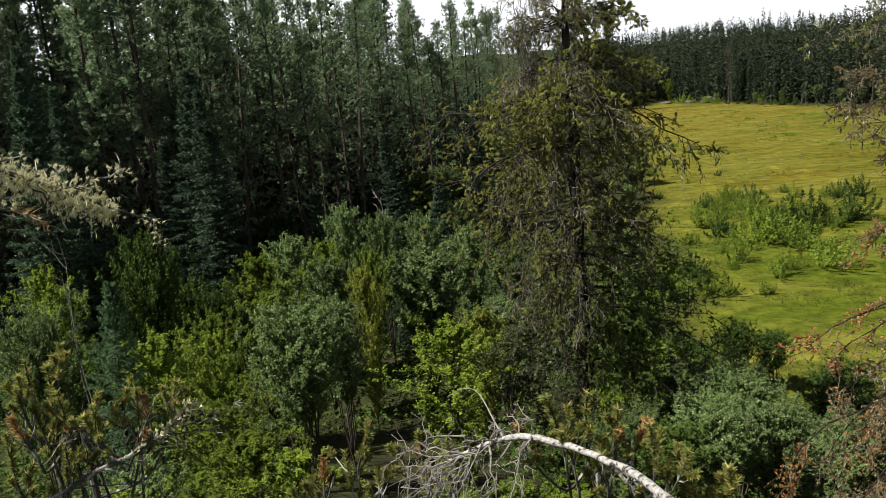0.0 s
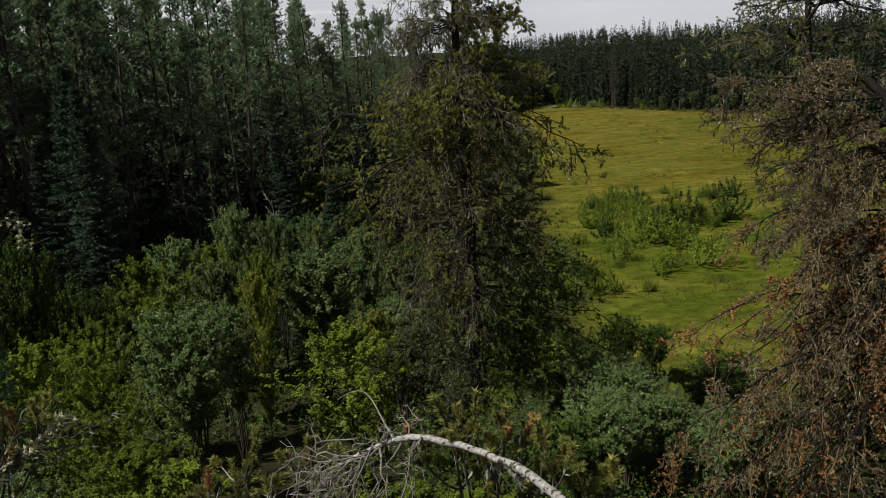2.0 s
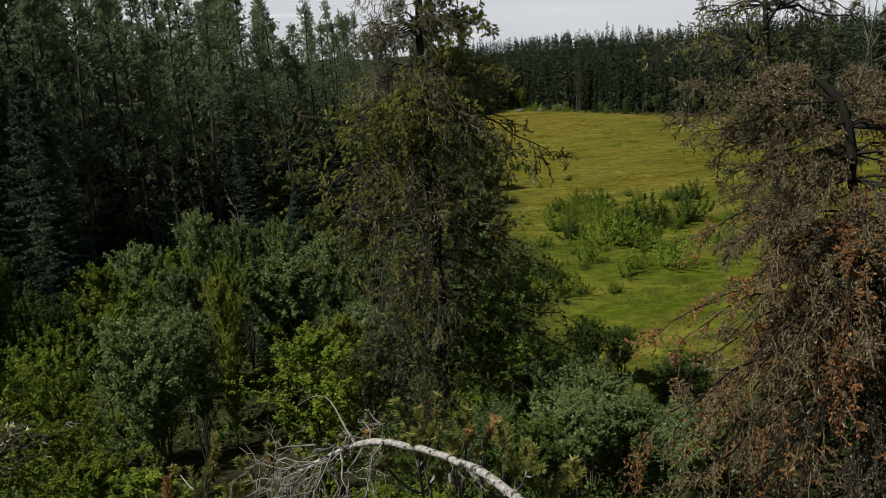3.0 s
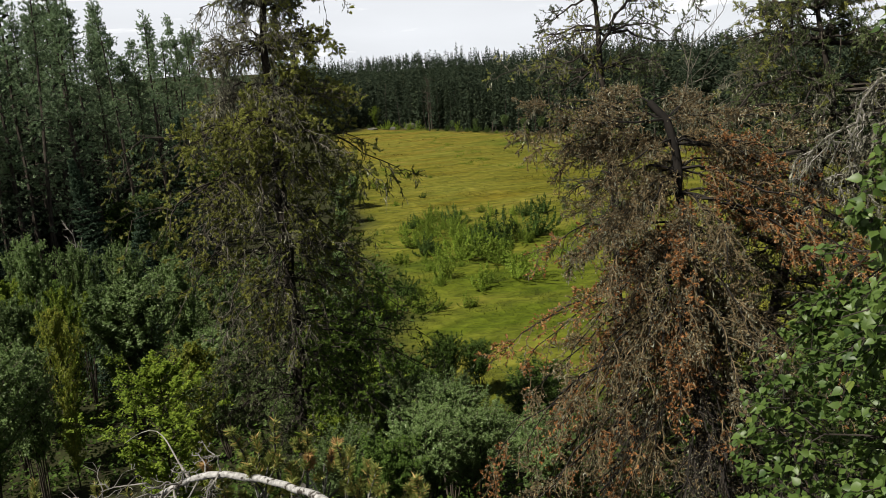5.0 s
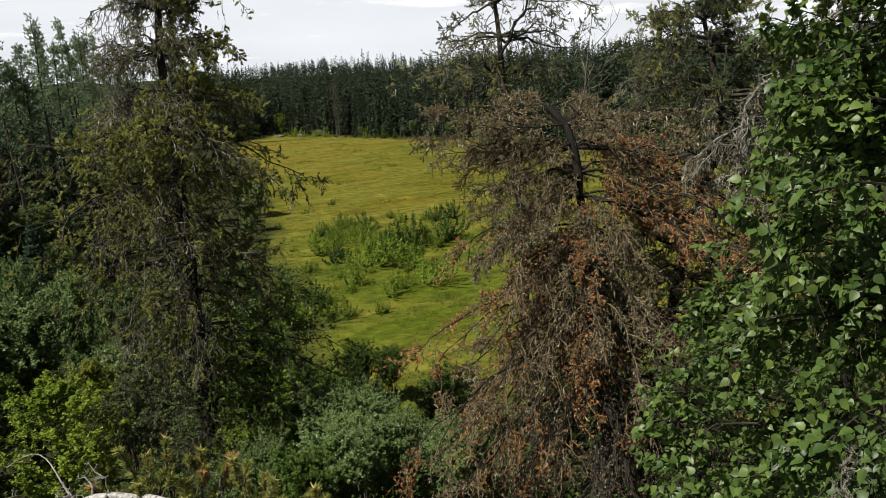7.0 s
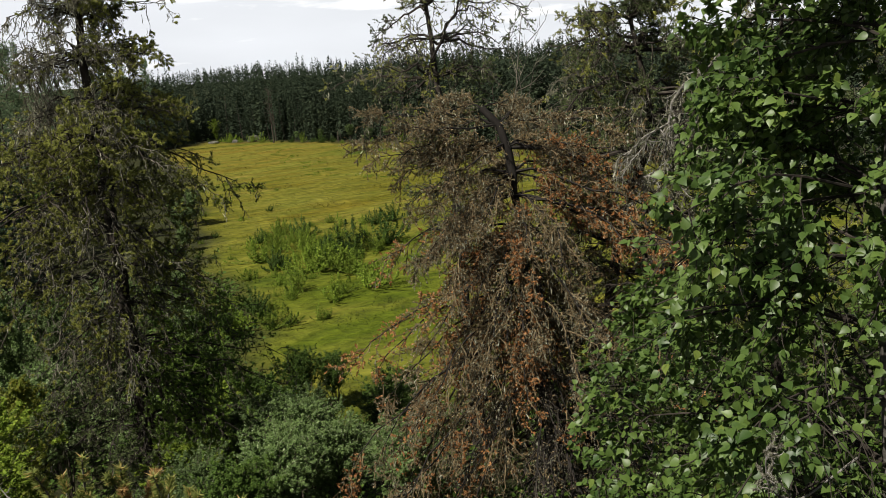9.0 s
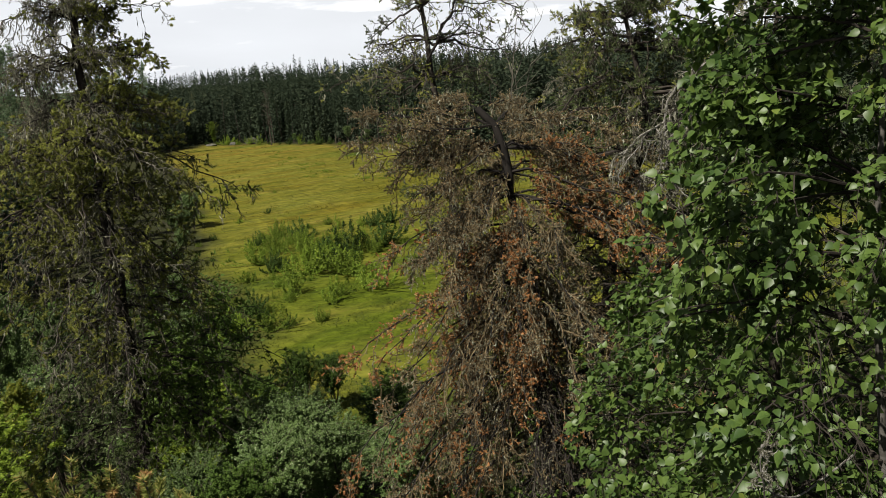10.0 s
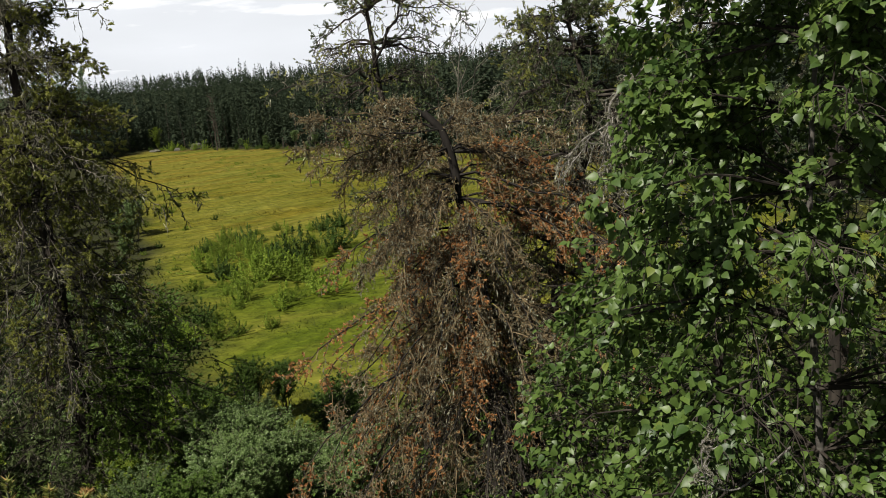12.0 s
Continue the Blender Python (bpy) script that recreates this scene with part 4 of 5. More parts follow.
OLD = "old pines on the slope"
FULL_OLIVE, FULL_GREEN, RUST = (M_OLIVE, 1.0, M_BARK, 20), (M_LUSH, 1.0, M_BARK, 8), (M_RED, 0.85, M_BROWNTWIG, 50)
BARE = (None, 0, M_GREYTWIG, 120)
# the dark-barked set paints the shade on low front limbs of the dying pine
BROWNED, SPARSE_OLIVE, GREYED, SHADE_DARKENED = (M_BROWN, 0.8, M_BROWNTWIG, 80), (M_OLIVE, 0.5, M_GREYTWIG, 70), (M_BROWN, 0.6, M_BROWNTWIG, 60), (M_BROWN, 0.3, M_DARKBARK_SHADE, 40)
FINE = (0.053, 0.038, 0.0125, 19)
old_pine(201, "old_pine", "large gnarled pine with olive needles and grey lichen on drooping limbs", OLD,
         [(2.44, 13.8, 2.7), (2.42, 13.8, 7.7), (2.42, 13.8, 10.0), (2.40, 13.8, 12.0), (2.38, 13.8, 14.2)], 0.18, 165,
         [4.6, 5.6, 7.3, 9.2, 10.4, 11.5, 14.0], [1.3, 1.55, 1.55, 1.75, 1.6, 1.15, 0.8], [-0.15, -0.05, 0.0, 0.15, 0.3, 0.45, 0.7],
         [0.35, 0.4, 0.5, 0.5, 0.4, 0.4, 0.2], live_style, M_DARKBARK_SHADE, 0.075, 11, 6, 0.0, FINE, 0.0052,
         [(11.2, 10, 2.7, 5.0, 0.0, SPARSE_OLIVE), (10.3, 195, 1.6, 0.3, 0.3, FULL_OLIVE), (10.4, 215, 1.5, 0.3, 0.3, FULL_OLIVE), (10.2, 240, 1.5, 0.25, 0.35, FULL_OLIVE),
          (10.4, 255, 1.6, 0.2, 0.4, SPARSE_OLIVE), (10.1, 285, 1.6, 0.2, 0.45, SPARSE_OLIVE), (11.4, 330, 1.3, 0.5, 0.3, FULL_OLIVE), (10.4, 262, 1.2, 0.25, 0.4, FULL_OLIVE), (10.5, 295, 1.3, 0.25, 0.4, SPARSE_OLIVE), (10.5, 248, 1.1, 0.3, 0.3, SPARSE_OLIVE), (10.0, 230, 1.5, 0.2, 0.4, FULL_OLIVE), (9.6, 262, 1.6, 0.1, 0.5, SPARSE_OLIVE),
          (10.0, 188, 2.6, 0.05, 0.32, FULL_OLIVE), (9.7, 175, 2.4, 0.05, 0.35, FULL_OLIVE), (9.6, 203, 2.5, 0.0, 0.35, FULL_OLIVE),
          (9.2, 185, 2.3, 0.0, 0.4, FULL_OLIVE), (10.3, 195, 1.9, 0.15, 0.35, FULL_OLIVE), (10.2, 0, 1.9, 0.1, 0.6, SPARSE_OLIVE),
          (9.9, -25, 1.8, 0.1, 0.6, SPARSE_OLIVE), (7.4, -5, 2.1, 0.1, 0.45, FULL_GREEN), (6.8, -25, 2.1, 0.1, 0.5, FULL_GREEN),
          (6.4, 10, 2.2, 0.1, 0.5, FULL_GREEN), (6.0, -40, 2.0, 0.1, 0.5, FULL_GREEN), (5.8, -10, 2.2, 0.1, 0.5, FULL_GREEN),
          (7.8, -35, 1.9, 0.1, 0.5, FULL_GREEN), (7.0, 20, 2.2, 0.1, 0.5, FULL_GREEN), (6.2, -60, 1.9, 0.1, 0.5, FULL_GREEN), (5.4, -30, 2.2, 0.1, 0.5, FULL_GREEN), (5.2, 5, 2.3, 0.1, 0.5, FULL_GREEN),
          (11.3, 178, 1.3, 0.9, 0.9, BARE), (11.6, 200, 1.2, 0.8, 0.9, BARE), (11.9, 165, 1.1, 0.6, 0.8, BARE), (11.1, 215, 1.2, 0.8, 0.9, BARE), (12.1, 190, 1.0, 0.6, 0.8, BARE), (11.0, 190, 1.5, 0.8, 0.9, BARE),
          (11.3, -10, 1.1, 0.6, 0.3, FULL_OLIVE), (11.6, 15, 1.0, 0.5, 0.3, FULL_OLIVE), (11.0, -30, 1.2, 0.4, 0.4, FULL_OLIVE), (10.9, 20, 1.3, 0.3, 0.4, FULL_OLIVE)], thin=0.7)
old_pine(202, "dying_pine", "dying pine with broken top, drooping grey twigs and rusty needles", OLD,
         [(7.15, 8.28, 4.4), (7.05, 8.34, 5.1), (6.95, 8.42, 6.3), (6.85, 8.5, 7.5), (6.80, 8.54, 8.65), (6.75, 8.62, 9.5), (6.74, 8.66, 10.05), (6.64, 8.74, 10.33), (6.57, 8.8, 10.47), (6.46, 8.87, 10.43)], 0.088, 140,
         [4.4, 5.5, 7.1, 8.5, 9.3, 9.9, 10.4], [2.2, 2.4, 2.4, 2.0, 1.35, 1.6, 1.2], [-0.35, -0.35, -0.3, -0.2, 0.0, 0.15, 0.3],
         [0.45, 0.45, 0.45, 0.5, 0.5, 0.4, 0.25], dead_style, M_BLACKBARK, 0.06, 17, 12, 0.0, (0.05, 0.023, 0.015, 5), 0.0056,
         [(9.75, -55, 1.7, 0.0, 0.2, RUST), (9.5, -62, 2.3, -0.05, 0.25, RUST), (9.3, -48, 2.5, -0.1, 0.2, RUST), (9.1, -70, 2.1, -0.1, 0.2, RUST), (9.2, -58, 2.7, -0.1, 0.22, RUST),
          (9.0, 172, 1.4, -0.2, 0.4, RUST), (8.8, 188, 1.5, -0.2, 0.4, RUST), (8.9, 228, 0.9, 0.0, 0.5, RUST), (8.5, 160, 2.1, -0.25, 0.4, RUST), (8.2, 172, 2.2, -0.25, 0.4, RUST),
          (7.4, 166, 2.6, -0.25, 0.45, RUST), (6.9, 158, 2.6, -0.25, 0.45, RUST), (10.2, 130, 1.8, 0.15, 0.2, BROWNED), (10.0, 158, 1.9, 0.15, 0.25, BROWNED), (9.8, 185, 1.5, 0.0, 0.35, BROWNED), (9.7, 205, 1.5, -0.1, 0.5, BROWNED),
          (9.4, 175, 1.3, -0.2, 0.5, BROWNED), (10.2, -40, 1.6, 0.2, 0.3, BROWNED), (10.0, -60, 1.8, 0.2, 0.3, BROWNED), (9.9, -30, 2.0, 0.1, 0.3, BROWNED), (9.4, 200, 1.8, 0.0, 0.45, BROWNED), (9.3, 262, 1.6, 0.0, 0.5, BROWNED),
          (10.0, 145, 1.9, 0.15, 0.2, BROWNED), (10.1, 165, 1.7, 0.25, 0.25, BROWNED),
          (9.0, 236, 1.3, -0.1, 0.5, GREYED), (8.7, 222, 1.5, -0.15, 0.5, GREYED), (8.4, 244, 1.6, -0.2, 0.5, GREYED), (8.1, 228, 1.8, -0.2, 0.5, RUST), (7.8, 240, 1.9, -0.25, 0.5, SHADE_DARKENED),
          (7.5, 220, 2.0, -0.25, 0.5, GREYED), (7.2, 234, 2.1, -0.3, 0.5, SHADE_DARKENED), (6.9, 248, 2.0, -0.3, 0.5, SHADE_DARKENED), (6.6, 226, 2.2, -0.3, 0.5, SHADE_DARKENED), (6.3, 238, 2.2, -0.3, 0.5, SHADE_DARKENED),
          (8.6, 186, 2.0, -0.25, 0.35, BROWNED), (8.0, 192, 2.3, -0.3, 0.35, RUST), (7.7, 178, 2.5, -0.3, 0.35, BROWNED), (7.1, 184, 2.7, -0.3, 0.4, BROWNED), (6.5, 176, 2.8, -0.3, 0.4, RUST)], 0.6, (231, 9.5), 0.6, True)
old_pine(203, "pine_tree", "thin-crowned pine with bent grey limbs against the sky", OLD,
         [(8.8, 12.9, 2.8), (8.6, 13.0, 9.3), (8.48, 13.1, 10.4), (8.38, 13.15, 11.6), (8.32, 13.19, 12.6), (8.34, 13.2, 14.2)], 0.14, 74,
         [7.2, 9.3, 10.6, 11.6, 12.6, 14.0], [1.2, 1.2, 1.6, 1.6, 1.45, 0.9], [0.0, 0.1, 0.1, 0.35, 0.5, 0.8],
         [0.4, 0.4, 0.15, 0.4, 0.35, 0.15], sparse_style, M_DARKBARK_SHADE, 0.09, 9, 6, 0.0, (0.045, 0.034, 0.011, 12), 0.0052,
         [(11.0, -35, 2.2, 1.5, 0.0, (M_PINE, 0.6, M_BARK, 40)), (11.0, 165, 1.8, 0.05, 0.1, (M_OLIVE, 0.7, M_GREYTWIG, 60)), (10.6, 200, 1.7, 0.1, 0.1, (M_OLIVE, 0.7, M_GREYTWIG, 60))])
old_pine(204, "leaning_pine", "leaning green pine with lichen-hung lower limbs", OLD,
         [(8.8, 9.75, 3.8), (9.1, 9.48, 6.4), (9.45, 9.15, 8.8), (9.78, 8.8, 9.9), (9.6, 9.0, 11.0), (9.3, 9.3, 12.6)], 0.13, 124,
         [6.2, 7.8, 9.4, 10.8, 11.6, 12.5], [1.9, 2.3, 2.3, 1.8, 0.9, 0.5], [0.0, 0.1, 0.15, 0.2, 0.35, 0.6],
         [0.4, 0.4, 0.4, 0.3, 0.2, 0.1], hillside_style, M_DARKBARK_SHADE, 0.07, 10, 7, 0.0, (0.055, 0.042, 0.011, 11))
old_pine(205, "pine_tree", "dark pine behind the leaves of the birch", OLD,
         [(11.9, 8.1, 3.8), (12.0, 8.1, 8.4), (11.9, 8.2, 12.8)], 0.13, 28,
         [5.5, 8.0, 10.5, 12.7], [1.6, 1.8, 1.6, 0.7], [-0.1, 0.1, 0.2, 0.6], [0.4, 0.4, 0.3, 0.15], hillside_style, M_DARKBARK_SHADE, 0.07, 8, 5)
old_pine(206, "pine_tree", "dark pine on the steep bank behind the birch", OLD,
         [(10.6, 5.2, 5.3), (10.6, 5.3, 9.0), (10.5, 5.3, 13.2)], 0.13, 28,
         [6.5, 8.5, 10.8, 13.1], [1.6, 1.8, 1.6, 0.7], [-0.1, 0.1, 0.2, 0.6], [0.4, 0.4, 0.3, 0.15], hillside_style, M_DARKBARK_SHADE, 0.07, 8, 5)


def hung_bough():
    """A long dead bough thick with hanging lichen, low on a pine beside the birch."""
    rng = np.random.default_rng(209)
    root = empty("lichen_hung_pine", "slim pine with a long dead bough hung with lichen", "tree", OLD)
    b = np.array([9.3, 4.6, float(height(9.3, 4.6)) - 0.1])
    root.matrix_basis = Matrix.Translation(Vector(b))
    g = Geo()
    T0 = curve(np.array([b, (9.25, 4.7, 9.5), (9.1, 4.8, 12.8)]) - b, 12)
    tubes(g, T0[None], np.linspace(0.08, 0.03, 12)[None], 9)
    part("trunk", g, M_DARKBARK_SHADE, root, smooth=True)
    for pts in ([(9.15, 4.75, 12.0), (8.3, 5.3, 11.75), (7.87, 5.64, 11.40), (7.60, 6.13, 10.85), (7.53, 6.52, 10.36), (7.28, 7.07, 9.69)],
                [(9.15, 4.75, 11.4), (8.4, 5.5, 11.0), (7.95, 6.0, 10.5), (7.7, 6.5, 10.0), (7.6, 6.9, 9.4)]):
        w, f = Geo(), Geo()
        Q = curve(np.array(pts) - b, 18)[None]
        Q[:, 1:] += rng.normal(0, 0.045, Q[:, 1:].shape)
        tubes(w, Q, np.linspace(0.035, 0.010, 18)[None], 6)
        S, L1 = sprout(rng, Q, 30, 0.25, 1.0, 0.42, 50, -0.2, 0.5, 0.11, 6, 0.2)
        tubes(w, S, taper(L1, 0.009, 6, 0.4), 4)
        T, L2 = sprout(rng, S, 7, 0.15, 1.0, L1 * 0.4, 45, -0.1, 0.4, 0.1, 4, 0.3)
        tubes(w, T, taper(L2, 0.0052, 4, 0.5), 3)
        limb = part("limb", w, M_PALETWIG, root, "grey dead drooping bough")
        C, A = along(rng, Q, 260, 0.2, 1.0)
        needles(f, rng, C + rng.normal(0, 0.02, C.shape), A, 0.03, 0.026, 0.012, 7, 0, 1.8)
        C, _ = along(rng, S, 8, 0.0, 1.0)
        strands(f, rng, C, 0.10, 0.011)
        C, A = along(rng, T, 4, 0.1, 1.0)
        needles(f, rng, C, A, 0.06, 0.022, 0.011, 8, 0, 1.6)
        part("lichen", f, M_LICHEN, limb)


hung_bough()


# ---- birch beside the lookout ----
def leaf_shape():
    """One pointed birch leaf, a metre long along +x: rounded base, drawn-out tip, folded along its midrib and bent down."""
    s = np.array([0.0, 0.10, 0.32, 0.60, 0.82, 1.0])
    w = np.array([0.0, 0.24, 0.40, 0.29, 0.12, 0.0])
    z = -0.22 * s ** 2
    mid = np.stack([s, np.zeros(6), z], -1)
    left = np.stack([s - 0.03, w, z + w * 0.24], -1)[1:5]
    right = np.stack([s - 0.03, -w, z + w * 0.24], -1)[1:5]
    V = np.concatenate([mid, left, right])
    quads = [(k, k + 1, k + 6, k + 5) for k in (1, 2, 3)] + [(k + 1, k, k + 9, k + 10) for k in (1, 2, 3)]
    return V, np.array(quads), np.array([(0, 1, 6), (0, 10, 1), (4, 5, 9), (4, 13, 5)])


def leaf_frames(rng, C, out, size):
    """Places, axes and sizes of leaves that hang outward from C."""
    n = len(C)
    T = unit(out * 0.5 + rng.normal(0, 0.7, (n, 3)) + np.array([0, 0, -0.45]))
    N = unit(np.array([0, 0, 0.8]) + out * 0.35 + np.array(SUN_DIR) * 0.3 + rng.normal(0, 0.55, (n, 3)))
    S = unit(np.cross(N, T))
    N = np.cross(T, S)
    return T, S, N, size * rng.uniform(0.6, 1.2, n)


def crown_edge(z):
    """How far the lobed crown of the birch reaches at a height, as a direction from the lookout, degrees from +y towards +x."""
    return np.interp(z, [8.5, 8.8, 9.05, 9.2, 9.35, 9.55, 9.8, 9.97, 10.1, 10.27, 10.4, 10.55, 10.75, 10.9, 11.1],
                     [42.4, 43.5, 42.8, 44.8, 46.0, 47.5, 46.8, 47.7, 49.9, 47.5, 49.1, 51.3, 51.0, 49.7, 50.3])


def near_birch():
    rng = np.random.default_rng(221)
    base = np.array([4.72, 2.25, float(height(4.72, 2.25)) - 0.05])
    root = empty("birch_tree", "young birch with glossy green leaves close to the lookout", "tree")
    root.matrix_basis = Matrix.Translation(Vector(base))
    P = curve(np.array([(4.72, 2.25, base[2]), (4.66, 2.3, 8.6), (4.58, 2.38, 9.9), (4.62, 2.36, 11.0), (4.55, 2.3, 12.6)]) - base, 14)
    g = Geo()
    tubes(g, P[None], (0.030 * (1 - 0.8 * np.linspace(0, 1, 14)))[None], 10)
    part("trunk", g, M_BIRCHBARK, root, "pale grey birch trunk", True)
    V, quads, tris = leaf_shape()
    leaf_me = Geo()
    leaf_me.add(V, quads)
    leaf_me.f.append((tris, 0))
    leaf_mesh = leaf_me.mesh("leaf", [M_NEARLEAF], True)
    allC, allO = [], []
    for k in range(104):
        w = Geo()
        z = 7.7 + 4.7 * ((k + rng.random()) / 104) ** 1.15
        az = k * 2.4 + rng.normal(0, 0.3)
        i = int(np.argmin(np.abs(P[:, 2] + base[2] - z)))
        reach = float(np.interp(z, [7.7, 8.7, 9.6, 10.6, 11.6, 12.5], [1.6, 1.8, 1.5, 1.3, 1.2, 0.9])) * rng.uniform(0.75, 1.12)
        d = unit(np.array([math.cos(az), math.sin(az), rng.normal(0.45, 0.15)]))
        reach *= 1.15 - 0.25 * max(0.0, math.cos(az - 3.7)) + (0.35 if z < 9.5 else 0.0) * max(0.0, math.cos(az - 2.5))
        u = np.linspace(0, 1, 8)
        bend = np.cumsum(rng.normal(size=(8, 3)) * 0.02 * (u > 0)[:, None], axis=0)
        for _ in range(14):
            Q = P[i] + d * (reach * u)[:, None] + bend
            Q[:, 2] -= 0.35 * reach * u ** 2
            tip = Q[-1] + base
            if math.degrees(math.atan2(tip[0], tip[1])) > crown_edge(tip[2]) + 0.4:
                break
            reach *= 0.9
        Q = Q[None]
        tubes(w, Q, taper([reach], 0.011, 8, 0.3), 5)
        S, L1 = sprout(rng, Q, 11, 0.15, 1.0, reach * 0.36, 50, 0.1, 0.35, 0.06, 5, 0.4)
        tubes(w, S, taper(L1, 0.005, 5, 0.4), 4)
        T, L2 = sprout(rng, S, 6, 0.15, 1.0, np.clip(L1 * 0.45, 0.08, 0.3), 45, 0.0, 0.4, 0.05, 4, 0.3)
        tubes(w, T, taper(L2, 0.0028, 4, 0.5), 3)
        C, A = along(rng, T, 9, 0.0, 1.1)
        C = C + rng.normal(0, 0.02, C.shape)
        part("branch", w, M_DARKBARK_SHADE, root)
        allC.append(C)
        allO.append(unit(A * 0.5 + d))
    C, O = np.concatenate(allC), np.concatenate(allO)
    # the crown is broader at the foot than higher up, and thin in the shade of its own leaves
    side = np.degrees(np.arctan2(C[:, 0] + base[0], C[:, 1] + base[1]))
    high = C[:, 2] + base[2]
    ok = side > crown_edge(high) + rng.normal(0, 0.5, len(C))
    ok &= (side < 57) | (high > 9.9) | (rng.random(len(C)) < 0.5)
    ok &= (side < 60 + rng.normal(0, 2, len(C))) | (np.hypot(C[:, 0] + base[0], C[:, 1] + base[1]) > 4.3 + rng.normal(0, 0.1, len(C)))
    C, O = C[ok], O[ok]
    T, S, N, size = leaf_frames(rng, C, O, 0.060)
    # leaves on the outer side towards the lookout are single pieces, the rest one mass
    order = np.argsort((C[:, 0] + base[0]) * 0.8 + (C[:, 1] + base[1]) * 0.4 + rng.normal(0, 0.15, len(C)))
    single, rest = order[:300], order[300:]
    W = C[:, None] + (V[None, :, :1] * T[:, None] + V[None, :, 1:2] * S[:, None] + V[None, :, 2:] * N[:, None]) * size[:, None, None]
    f = Geo()
    k = (np.arange(len(rest)) * len(V))[:, None, None]
    f.add(W[rest].reshape(-1, 3), (quads[None] + k).reshape(-1, 4))
    f.f.append(((tris[None] + k).reshape(-1, 3), 0))
    tagged(part("leaves", f, M_NEARLEAF, root, smooth=True), kind="stuff")
    for q in single:
        ob = new("leaf", leaf_mesh)
        ob.parent = root
        m = Matrix([[*(float(a) * float(size[q]) for a in row), float(c)] for row, c in zip(np.stack([T[q], S[q], N[q]], -1), C[q])] + [[0, 0, 0, 1]])
        ob.matrix_basis = m
    w, f = Geo(), Geo()
    D = curve(np.array([(3.9, 2.05, 8.9), (3.2, 1.9, 8.98), (2.9, 1.85, 9.15), (2.84, 1.84, 9.30), (2.84, 1.82, 9.40)]) - base, 16)[None]
    tubes(w, D, np.linspace(0.006, 0.003, 16)[None], 6)
    Q, L = sprout(rng, D, 18, 0.6, 1.0, 0.12, 50, 0.1, 0.15, 0.09, 6, 0.2)
    tubes(w, Q, taper(L, 0.0035, 6, 0.5), 4)
    T, L2 = sprout(rng, Q, 4, 0.2, 1.0, L * 0.4, 50, 0.0, 0.1, 0.1, 4, 0.2)
    tubes(w, T, taper(L2, 0.002, 4, 0.5), 3)
    twig = part("dead_twig", w, M_PALETWIG, root, "pale bare dead twig")
    C, A = along(rng, Q, 40, 0.1, 1.0)
    needles(f, rng, C, A, 0.01, 0.010, 0.0045, 6, 0, 2.0)
    part("lichen", f, M_LICHEN, twig)
    return root


near_birch()


# ---- branches right before the lookout ----
def dead_branch():
    rng = np.random.default_rng(231)
    root = empty("dead_branch", "bleached white dead branch with a fan of bare twigs", "branch")
    pts = [(0.72, 0.55, float(height(0.72, 0.55)) - 0.1), (0.66, 0.85, 9.55), (0.58, 1.25, 9.83), (0.52, 1.60, 9.92), (0.50, 1.80, 9.91), (0.47, 2.0, 9.86), (0.41, 2.20, 9.81),
           (0.33, 2.36, 9.78), (0.22, 2.43, 9.785), (0.13, 2.50, 9.75), (0.05, 2.55, 9.68), (-0.05, 2.60, 9.62)]
    P = curve(pts, 40)
    P[3:] += rng.normal(0, 0.0022, P[3:].shape)
    u = np.linspace(0, 1, 40)
    R = np.interp(u, [0, 0.5, 0.8, 0.93, 1], [0.018, 0.0125, 0.0108, 0.0088, 0.006]) * (1 + rng.normal(0, 0.09, 40))
    g = Geo()
    tubes(g, P[None], R[None], 12)
    part("stem", g, M_WHITEWOOD, root, "bleached white wood with dark bark flecks", True)
    w = Geo()
    up = curve([(0.15, 2.50, 9.745), (0.12, 2.60, 9.78), (0.10, 2.70, 9.80), (0.07, 2.75, 9.84), (0.01, 2.75, 9.83), (-0.03, 2.75, 9.805)], 14)
    tubes(w, up[None], np.linspace(0.0036, 0.0012, 14)[None], 6)
    part("twig", w, M_PALETWIG, root, "long curved pale twig")
    for a, b, n, ln, lift in ((0.84, 0.93, 7, 0.14, 0.2), (0.86, 1.0, 13, 0.34, -0.3), (0.92, 1.0, 12, 0.28, 0.05), (0.5, 0.88, 6, 0.13, -0.8)):
        Q, L = sprout(rng, P[None], n, a, b, ln, 48, lift, 0.25, 0.07, 8, 0.1)
        for q, l in zip(Q, L):
            w = Geo()
            q, l = q[None], np.array([l])
            tubes(w, q, taper(l, 0.0034, 8, 0.35), 5)
            T, L2 = sprout(rng, q, 6, 0.2, 1.0, l * 0.42, 55, 0.0, 0.15, 0.12, 5, 0.3)
            tubes(w, T, taper(L2, 0.0018, 5, 0.5), 4)
            T2, L3 = sprout(rng, T, 2, 0.3, 1.0, L2 * 0.5, 50, 0.0, 0.1, 0.1, 4, 0.3)
            tubes(w, T2, taper(L3, 0.0012, 4, 0.6), 3)
            part("twig", w, M_PALETWIG, root)


dead_branch()


